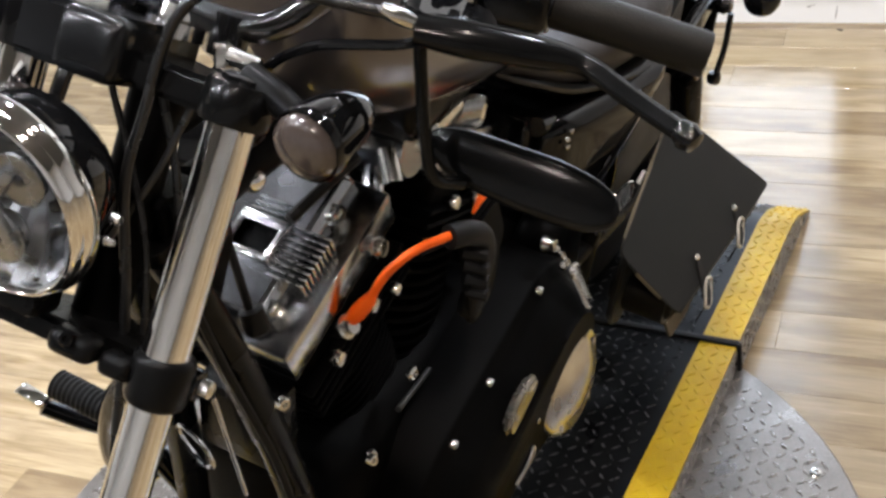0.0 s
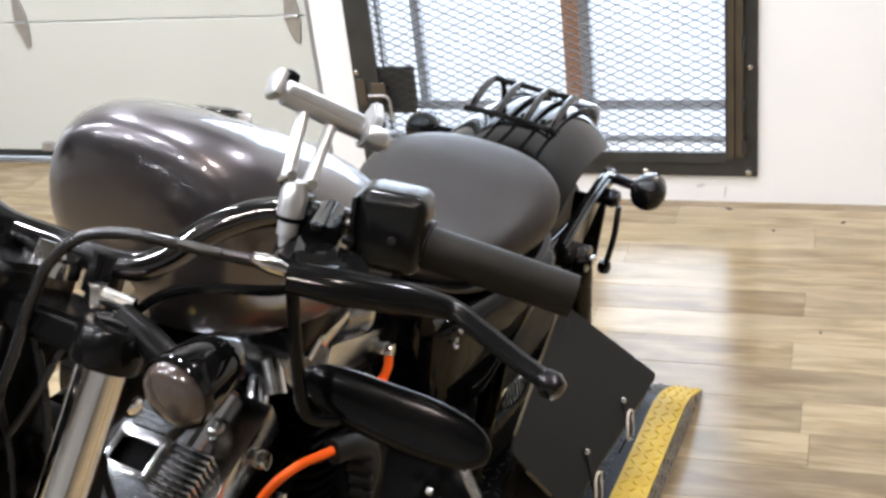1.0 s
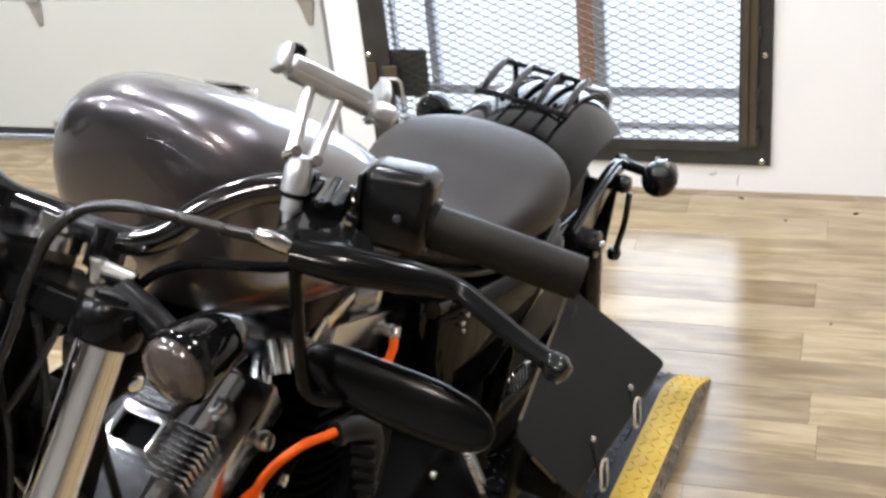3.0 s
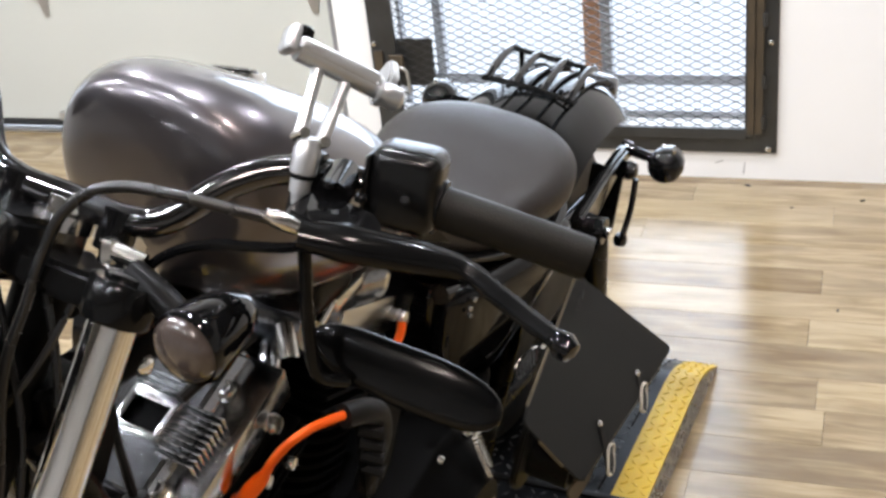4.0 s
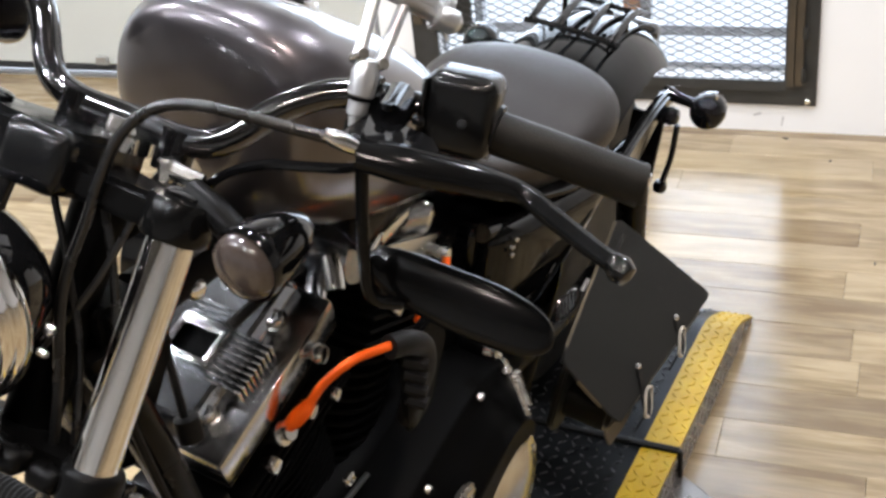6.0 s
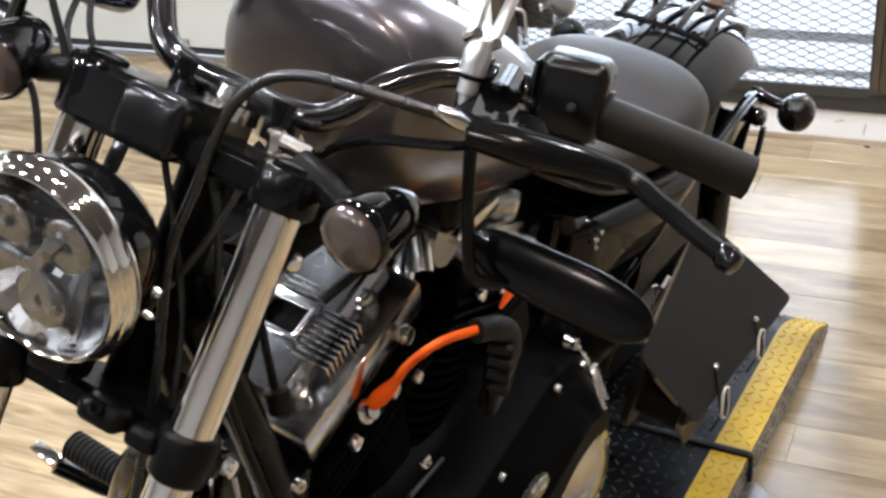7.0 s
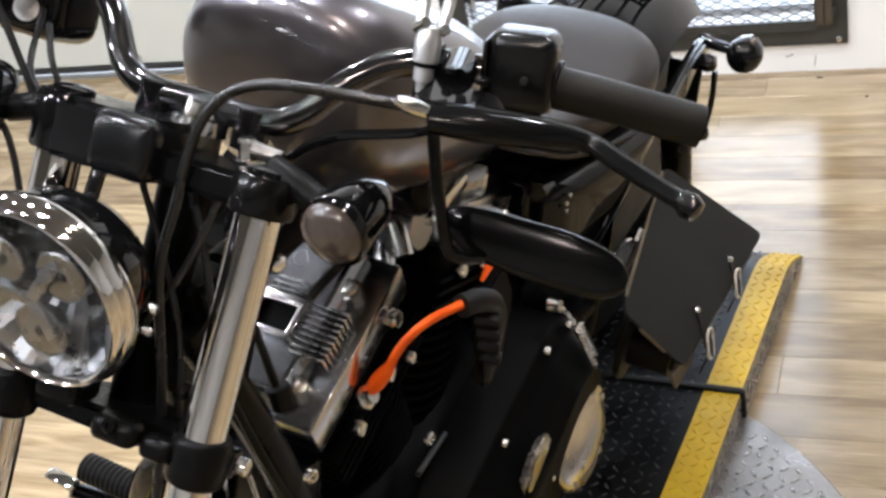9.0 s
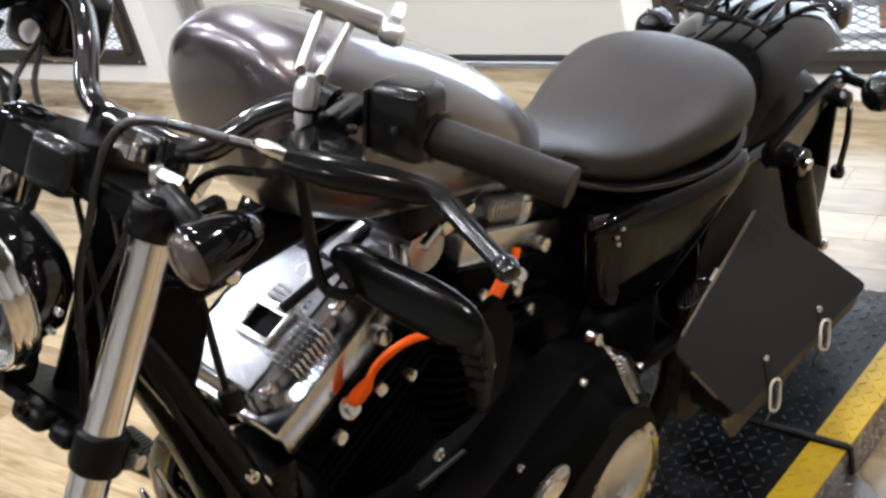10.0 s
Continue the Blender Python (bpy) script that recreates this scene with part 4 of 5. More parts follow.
# intake between the cylinders
bp("intake_manifold", tube([(-0.03, -0.06, 0.70), (0.05, -0.05, 0.715), (0.12, -0.06, 0.70)], 0.032, 20), ALLOY, "silver intake manifold")
bp("throttle_body", lathe([(0.03, -0.03), (0.036, -0.028), (0.036, 0.02), (0.03, 0.03)], (0.060, 0.018, 0.745), (0, 1, 0.1), 24), CASTING, "silver throttle body")
bp("injector", tube([(0.09, 0.03, 0.76), (0.11, 0.05, 0.735)], 0.011, 12), ZINC)
bp("fuel_fitting", join(box((0.03, 0.065, 0.782), (0.06, 0.022, 0.02), 0.005), tube([(0.05, 0.065, 0.785), (0.09, 0.07, 0.775)], 0.007, 10)), ZINC, "silver fuel line fitting")
bp("coil_cover", box((0.05, 0.02, 0.82), (0.14, 0.12, 0.06), 0.018, 3), SATIN, "black ignition coil cover")
bp("air_cleaner", lathe([(0.02, 0.0), (0.10, 0.0), (0.108, -0.01), (0.108, -0.05), (0.09, -0.066), (0, -0.07)], (0.05, -0.15, 0.68), (0, 1, 0), 40), GLOSS, "round black air cleaner")

# crankcase and primary cover
bp("crankcase", join(box((0.03, -0.03, 0.30), (0.46, 0.24, 0.26), 0.06, 4), box((-0.25, -0.02, 0.33), (0.18, 0.2, 0.28), 0.05, 3)), CRINKLE, "black crankcase")


def capsule(a, ra, b, rb, n=26):
    """Outline in x and z round two circles."""
    a, b = Vector((a[0], 0, a[1])), Vector((b[0], 0, b[1]))
    d = (b - a).normalized()
    side = Vector((-d.z, 0, d.x))
    ang = math.acos(max(-1, min(1, (ra - rb) / (b - a).length)))
    out = []
    for k in range(n + 1):
        t = ang + (2 * math.pi - 2 * ang) * k / n
        out.append(a + ra * (d * math.cos(t) + side * math.sin(t)))
    for k in range(n + 1):
        t = -ang + 2 * ang * k / n
        out.append(b + rb * (d * math.cos(t) + side * math.sin(t)))
    return out


def primary_loft(specs):
    return loft([[p + Yv * y for p in capsule((-0.135, 0.335), ra, (0.075, 0.285), rb)] for ra, rb, y in specs])


prim = bp("primary_cover", primary_loft([(0.142, 0.128, 0.07), (0.142, 0.128, 0.138), (0.139, 0.125, 0.144), (0.128, 0.114, 0.148), (0.118, 0.104, 0.160), (0.108, 0.094, 0.178), (0.098, 0.082, 0.188), (0.088, 0.06, 0.197), (0.086, 0.04, 0.203)]), CRINKLE, "black primary drive cover", angle=50)
DC, DA = Vector((-0.142, 0.196, 0.314)), Vector((0.05, 0.97, 0.20)).normalized()
DU = DA.cross(Zv).normalized()
DV = DU.cross(DA)
bp("derby_cover", lathe([(0.084, -0.012), (0.084, 0.004), (0.082, 0.009), (0.076, 0.013), (0.066, 0.0135), (0.063, 0.0155), (0.045, 0.0215), (0.025, 0.025), (0, 0.026)], DC, DA, 56), SATINCHROME, "round chrome clutch cover", prim)
for k in range(5):
    a = 2 * math.pi * k / 5 + 0.35
    bp("derby_screw", bolt(DC + (DU * math.cos(a) + DV * math.sin(a)) * 0.071 + DA * 0.0125, DA, 0.0050, 0.003), ZINC, "", prim)
bp("inspection_cover", prism(rounded([(0.058, 0.184, 0.378), (0.036, 0.184, 0.420), (-0.012, 0.184, 0.424), (-0.032, 0.184, 0.404), (-0.006, 0.184, 0.368), (0.040, 0.184, 0.358)], 0.018), Vector((0.05, 0.97, 0.2)), 0.014, 0.005), SATINCHROME, "chrome inspection cover", prim)
for x, zz in ((0.036, 0.392), (-0.010, 0.404)):
    bp("cover_screw", bolt((x, 0.196, zz), (0, 1, 0), 0.0045, 0.003), ZINC, "", prim)
for x, zz in ((-0.052, 0.429), (-0.116, 0.468), (0.021, 0.417), (0.115, 0.392), (0.172, 0.335), (0.188, 0.268), (0.152, 0.195), (0.075, 0.165), (-0.01, 0.176), (-0.20, 0.452), (-0.255, 0.40)):
    bp("cover_bolt", bolt((x, 0.147, zz), (0, 1, 0), 0.0066, 0.008), ZINC, "", prim)
bp("linkage_pin", join(tube([(-0.024, 0.205, 0.290), (0.002, 0.207, 0.277), (0.028, 0.205, 0.264)], 0.0042, 8), bolt((-0.026, 0.203, 0.336), (0, 1, 0.1), 0.0042, 0.004)), ZINC, "silver linkage on the primary cover", prim)
sx = bp("sprocket_cover", box((-0.27, 0.10, 0.42), (0.14, 0.07, 0.15), 0.03, 3), CRINKLE, "black sprocket cover")
bp("cover_stud", join(lathe([(0.011, 0), (0.011, 0.004), (0.009, 0.008), (0.009, 0.018), (0, 0.019)], (-0.147, 0.136, 0.520), (0, 1, 0.2), 14), tube([(-0.147, 0.152, 0.523), (-0.149, 0.158, 0.519)], 0.002, 6)), ZINC, "silver stud")
links = [Vector((-0.150, 0.160, 0.515)).lerp(Vector((-0.162, 0.173, 0.486)), k / 5) for k in range(6)]
for k, (p, q) in enumerate(zip(links, links[1:])):
    w = (Xv if k % 2 else Yv) * 0.0035
    bp("chain_link", tube([p + w * 0.3, p + w, q + w, q + w * 0.3, q - w * 0.3, q - w, p - w, p - w * 0.3, p + w * 0.3], 0.0011, 5, curve=False), ZINC)
for dx, ln in ((0.0, 1.0), (-0.012, 0.86)):
    pts = []
    for i in range(60):
        pts.append(Vector((-0.160 + dx, 0.174, 0.487)).lerp(Vector((-0.160 + dx, 0.207, 0.431)), ln * i / 59) + 0.0042 * (math.cos(i * 1.05) * Xv + math.sin(i * 1.05) * Yv))
    bp("return_spring", tube(pts, 0.0013, 5, curve=False), ZINC, "hanging steel spring")
# hanging key fob, built as an oval of bright wires
em = bp("wire_emblem", tube([Vector((-0.355, 0.174, 0.482)) + Vector((-0.026, 0.008, 0.010)) * math.cos(a) + Vector((0.002, -0.005, 0.014)) * math.sin(a) for a in (2 * math.pi * k / 28 for k in range(29))], 0.0022, 6, curve=False), CHROME, "oval key fob of bright wire beside the side cover")
for k in range(-3, 4):
    c = Vector((-0.355, 0.174, 0.482)) + Vector((-0.026, 0.008, 0.010)) * (k / 4)
    v = Vector((0.002, -0.005, 0.014)) * math.sqrt(1 - (k / 4) ** 2)
    bp("fob_wire", tube([c - v + Vector((0.006, 0, 0)), c + v - Vector((0.006, 0, 0))], 0.0011, 5), ALLOY, "", em)
bp("fob_pin", tube([(-0.384, 0.184, 0.494), (-0.394, 0.187, 0.510)], 0.0032, 8), PLASTER, "pale plastic pin", em)
bp("ring_bolt", lathe([(0.010, 0), (0.010, 0.004), (0.007, 0.007), (0.005, 0.004), (0, 0.004)], (0.099, 0.078, 0.463), (0.1, 1, 0), 18), ZINC, "silver ring bolt")
bp("shift_rod", tube([(0.151, 0.091, 0.453), (0.052, 0.08, 0.43)], 0.004, 8), STEEL, "grey linkage rod")
for x, y, zz, rr in ((0.20, 0.083, 0.42, 0.006), (0.266, 0.12, 0.495, 0.0062), (0.384, 0.09, 0.667, 0.0070)):
    bp("case_bolt", bolt((x, y, zz), (0.35, 1, 0.25), rr, 0.007), ZINC)
bp("speed_rod", tube([(0.490, 0.10, 0.771), (0.474, 0.101, 0.696), (0.456, 0.10, 0.619)], 0.0022, 8), ALLOY, "thin silver rod behind the fork")
bp("cable_guide", tube([Vector((0.494, 0.08, 0.706)) + Vector((0.004, 0.020, -0.010)) * math.cos(a) + Vector((0.002, 0.006, 0.011)) * math.sin(a) for a in (2 * math.pi * k / 24 for k in range(25))], 0.0021, 8, curve=False), ALLOY, "pale wire loop")
bp("cast_lug", join(tube([(0.079, 0.008, 0.729), (0.108, 0.024, 0.720), (0.135, 0.039, 0.709)], 0.012, 14, radii=[0.010, 0.013, 0.011]), box((0.135, 0.039, 0.709), (0.022, 0.016, 0.022), 0.005)), ALLOY, "silver cast lug beside the rocker box")
bp("wire_tag", box((0.0, 0.0, 0.0), (0.030, 0.003, 0.020), 0.001, 1, pose(0.332, 0.03, 0.975, 10, 25, 12)), CREAM, "small cream wiring tag")
bp("head_dome", lathe([(0.012, -0.010), (0.012, 0.0), (0.009, 0.006), (0.004, 0.009), (0, 0.0095)], (0.316, 0.021, 0.850), (0.5, 0.7, 0.5), 18), CHROME, "chrome dome nut")
bp("side_stand", tube([(0.10, 0.12, 0.18), (0.12, 0.22, 0.10), (0.13, 0.31, 0.068)], 0.011, 10), GLOSS, "black side stand")
for s in (1, -1):
    fp = bp("forward_control", tube([(0.31, 0.10 * s, 0.36), (0.325, 0.13 * s, 0.42), (0.336, 0.17 * s, 0.465)], 0.013, 10), GLOSS, "black forward foot control")
    ribs = [(0.016 + (0.002 if k % 2 else 0.0), k * 0.0034) for k in range(26)]
    bp("foot_peg", lathe([(0.01, -0.004)] + ribs + [(0.01, 0.090)], (0.336, 0.165 * s, 0.472 if s < 0 else 0.43), (0.0, s, 0.05 if s < 0 else -0.1), 20), RUBBER, "ribbed black rubber foot peg", fp)
    bp("pedal_arm", tube([(0.31, 0.11 * s, 0.37), (0.302, 0.18 * s, 0.395), (0.322, 0.235 * s, 0.412), (0.345, 0.272 * s, 0.437)], 0.0105, 10), GLOSS, "", fp)
    bp("pedal_pad", box((0.0, 0, 0), (0.018, 0.052, 0.008), 0.003, 2, pose(0.346, 0.284 * s, 0.449, 12 * -s, 10, 10 * s)), CHROME, "chrome pedal pad", fp)
# front pipe and cables round the engine
bp("exhaust_pipe", tube([(0.27, -0.06, 0.60), (0.33, -0.10, 0.58), (0.34, -0.16, 0.48), (0.28, -0.19, 0.32), (0.0, -0.2, 0.22), (-0.5, -0.2, 0.22), (-1.0, -0.2, 0.24)], 0.022, 16), GLOSS, "black exhaust pipe")
bp("engine_mount", box((0.315, 0.0, 0.545), (0.05, 0.10, 0.10), 0.012, 2), SATIN, "black front engine mount")
bp("sensor_plug", lathe([(0.008, -0.012), (0.012, -0.01), (0.012, 0.012), (0.006, 0.016), (0, 0.016)], (0.364, 0.050, 0.735), (0.1, 0.4, -1), 16), RUBBER, "black sensor plug")
bp("mount_bolt", bolt((0.345, 0.045, 0.595), (1, 0.3, 0.3), 0.014, 0.012), ZINC)
for pts, r in (([(0.345, 0.005, 0.86), (0.348, 0.013, 0.802), (0.358, 0.032, 0.770), (0.366, 0.049, 0.739)], 0.0042), ([(0.44, 0.03, 0.84), (0.42, 0.06, 0.72), (0.385, 0.085, 0.58), (0.35, 0.10, 0.40)], 0.0042),
               ([(0.26, 0.02, 0.77), (0.21, 0.03, 0.785), (0.16, 0.035, 0.79)], 0.006)):
    bp("cable", tube(pts, r, 8), RUBBER, "black cable")

# ---- steering: fork, clamps, lamp, bars ----
for s in (1, -1):
    f = sp("fork_tube", tube([(0.050, 0.089 * s, -0.40), (0.050, 0.089 * s, 0.030)], 0.0186, 40), CHROME, "chrome fork tube")
    sp("fork_slider", lathe([(0.021, 0.0), (0.03, -0.004), (0.031, -0.02), (0.029, -0.03), (0.029, -0.34), (0.024, -0.36)], (0.048, 0.089 * s, -0.37), (0, 0, 1), 32), GLOSS, "", f)
    sp("fork_cap", lathe([(0.017, 0.0), (0.017, 0.004), (0.013, 0.006), (0, 0.007)], (0.048, 0.089 * s, 0.050 if s < 0 else 0.034), (0, 0, 1), 24), GLOSS, "", f)
    sp("lower_clamp_ring", lathe([(0.0188, -0.222), (0.0230, -0.219), (0.0247, -0.215), (0.0247, -0.185), (0.0230, -0.181), (0.0188, -0.178)], (0.048, 0.089 * s, 0), (0, 0, 1), 36), SATIN, "black fork clamp")
    sp("pinch_lug", box((0.030, 0.089 * s + 0.016 * s, -0.201), (0.022, 0.022, 0.024), 0.005), GLOSS)
    sp("pinch_bolt", lathe([(0.0075, 0), (0.0075, 0.008), (0.005, 0.010), (0, 0.010)], (0.030, 0.116 * s, -0.201), (0, s, 0), 14), ZINC)
    sp("clamp_end", lathe([(0.0188, 0.002), (0.0255, 0.003), (0.027, 0.006), (0.027, 0.044 if s < 0 else 0.030), (0.025, 0.050 if s < 0 else 0.034), (0.0188, 0.051 if s < 0 else 0.035)], (0.048, 0.089 * s, 0), (0, 0, 1), 36), GLOSS if s < 0 else DULLBLACK, "black upper fork clamp")
sp("upper_clamp", join(prism(rounded([(0.075, -0.098, 0.0), (0.074, -0.06, 0.0), (0.070, -0.004, 0.0), (0.03, 0.012, 0.0), (-0.03, 0.012, 0.0), (-0.03, -0.03, 0.0), (0.03, -0.115, 0.0)], 0.014), (0, 0, 1), 0.050, 0.006), box((0.058, -0.028, 0.024), (0.034, 0.058, 0.052), 0.012, 4)), CLAMP, "black upper fork clamp block")
sp("clamp_arm", prism(rounded([(0.060, 0.0, 0.003), (0.055, 0.085, 0.003), (0.02, 0.085, 0.003), (-0.02, 0.0, 0.003)], 0.012), (0, 0, 1), 0.026, 0.005), DULLBLACK)
for pts, r in (([(0.04, -0.02, 0.0), (0.030, 0.01, -0.06), (0.02, 0.035, -0.12), (0.01, 0.05, -0.2)], 0.0030), ([(0.03, 0.045, 0.0), (0.028, 0.03, -0.06), (0.02, 0.0, -0.13), (0.01, -0.02, -0.2)], 0.0030), ([(0.03, 0.02, 0.0), (0.02, 0.045, -0.06), (0.01, 0.06, -0.13), (0.0, 0.06, -0.22)], 0.0036)):
    sp("wire_loom", tube(pts, r, 8), SHEATH)
sp("lower_clamp", prism(rounded([(0.050, -0.085, -0.210), (0.052, 0, -0.210), (0.050, 0.085, -0.210), (0.02, 0.085, -0.210), (-0.03, 0, -0.210), (0.02, -0.085, -0.210)], 0.012), (0, 0, 1), 0.022, 0.005), SATIN, "black lower fork clamp block")
sp("brake_manifold", join(box((0.070, 0.026, -0.192), (0.026, 0.040, 0.022), 0.008, 3), box((0.062, 0.060, -0.198), (0.022, 0.028, 0.020), 0.007, 3)), SATIN, "black brake line junction")
sp("manifold_bolt", bolt((0.083, 0.026, -0.186), (1, 0, 0.3), 0.006, 0.005), GLOSS)
nut = sp("stem_nut", lathe([(0.026, 0.0), (0.026, 0.012), (0.018, 0.014), (0.017, 0.024), (0, 0.025)], (0, 0, 0.043), (0, 0, 1), 24), CHROME)
# headlamp
HC, HA = Vector((0.106, -0.045, -0.097)), Vector((0.896, -0.03, -0.43)).normalized()
K = 0.93
def hl(prof):
    return [(r * K, hh * K) for r, hh in prof]
lampb = sp("headlamp", lathe(hl([(0.0, -0.085), (0.03, -0.082), (0.056, -0.072), (0.074, -0.050), (0.076, -0.025), (0.0775, -0.006), (0.077, 0.0), (0.075, 0.0), (0.0745, -0.006), (0.073, -0.025), (0.071, -0.047), (0.053, -0.069), (0.03, -0.078), (0.0, -0.081)]), HC, HA, 56), GLOSS, "round headlamp with black bucket and chrome rim")
sp("rim", lathe(hl([(0.081, -0.012), (0.0885, -0.011), (0.0905, -0.006), (0.0897, 0.0), (0.0874, 0.0045), (0.0864, 0.0052), (0.0862, 0.0068), (0.0852, 0.0108), (0.0830, 0.0138), (0.0802, 0.0145), (0.0782, 0.0125), (0.0772, 0.0090), (0.0772, 0.002), (0.079, -0.002)]), HC, HA, 72, True), CHROME, "chrome headlamp rim", lampb)
# faceted reflector
bmr = bmesh.new()
rings = []
for r, hh in hl([(0.0776, 0.004), (0.062, -0.012), (0.048, -0.024), (0.030, -0.038), (0.012, -0.044)]):
    ring = []
    for k in range(28):
        a = 2 * math.pi * k / 28
        ring.append(bmr.verts.new((r * math.cos(a), r * math.sin(a), hh + (0.0035 if k % 2 else -0.0035) * (r / 0.07))))
    rings.append(ring)
for ra, rb2 in zip(rings, rings[1:]):
    for k in range(28):
        bmr.faces.new((ra[k], ra[(k + 1) % 28], rb2[(k + 1) % 28], rb2[k]))
bmr.faces.new(rings[-1])
hm = axes(HC, HA.cross(Yv).normalized() * -1, Yv, HA)
bmr.transform(hm)
sp("reflector", bmr, BULB, "faceted silver headlamp reflector", lampb, smooth=False)
for px, py, r in ((0.030, 0.004, 0.024), (-0.026, -0.026, 0.020), (-0.028, 0.026, 0.022)):
    part("reflector_cup", lathe([(r, 0.006), (r * 0.94, 0.007), (r * 0.85, -0.003), (r * 0.5, -0.012), (0.004, -0.015)], STEER @ (hm @ Vector((px, py, 0.0))), STEER.to_3x3() @ HA, 28), BULB, lampb)
    part("lamp_bulb", lathe([(0.006, -0.014), (0.006, 0.004), (0.004, 0.008), (0, 0.009)], STEER @ (hm @ Vector((px, py, 0.0))), STEER.to_3x3() @ HA, 14), DARKGLASS, lampb)
for ang in (30, 150, 270):
    part("reflector_blade", box((0.020, 0, 0.007), (0.040, 0.012, 0.008), 0.003, 2, STEER @ hm @ pose(0, 0, 0, 0, 0, ang)), BULB, lampb)
gl = sp("lens", lathe(hl([(0.0774, 0.0085), (0.058, 0.0145), (0.04, 0.0185), (0.02, 0.0205), (0.0, 0.021), (0.0, 0.019), (0.02, 0.0185), (0.04, 0.0165), (0.058, 0.0125), (0.0774, 0.0065)]), HC, HA, 56, True), LENSGLASS, "clear headlamp glass", lampb)
gl.visible_shadow = False
sp("lamp_bracket", tube([(0.060, -0.045, 0.004), (0.064, -0.045, -0.02), (0.066, -0.044, -0.05)], 0.010, 12, flat=0.6), GLOSS, "black headlamp bracket", lampb)
sp("lamp_bracket", box((0.060, -0.03, -0.172), (0.04, 0.04, 0.03), 0.007), SATIN, "", lampb)
for p, r in (((0.085, 0.036, -0.085), 0.0045), ((0.088, 0.037, -0.102), 0.0035)):
    sp("lamp_screw", bolt(p, (0.1, 1, 0), r, 0.008), ZINC, "", lampb)

# front turn signals
for s in (1, -1):
    SA = Vector((0.84, -0.14 * s, -0.50)).normalized()
    c = Vector((0.060, 0.164 * s, 0.024))
    fs = sp("front_turn_signal", lathe([(0.0, -0.046), (0.008, -0.044), (0.016, -0.036), (0.0225, -0.020), (0.0265, 0.0), (0.0285, 0.016), (0.029, 0.022), (0.0275, 0.025), (0.026, 0.023)], c, SA, 36), GLOSS, "black bullet-shaped turn signal")
    sp("signal_lens", lathe([(0.0262, 0.023), (0.024, 0.029), (0.018, 0.033), (0.008, 0.0355), (0, 0.036)], c, SA, 32), SMOKE, "smoked turn signal lens", fs)
    sp("signal_stem", tube([(0.045, 0.088 * s, 0.040), (0.048, 0.115 * s, 0.032), (0.050, 0.142 * s, 0.022)], 0.012, 12, radii=[0.011, 0.012, 0.011]), SATIN, "", fs)
    if s > 0:
        sp("stem_bolt", join(lathe([(0.0072, -0.006), (0.0072, 0.010), (0.006, 0.012), (0, 0.012)], (0.028, 0.058 * s, 0.042), (0.2, -0.2 * s, 1), 6), tube([(0.028, 0.062 * s, 0.046), (0.024, 0.086 * s, 0.045)], 0.0075, 10)), ZINC, "", fs)

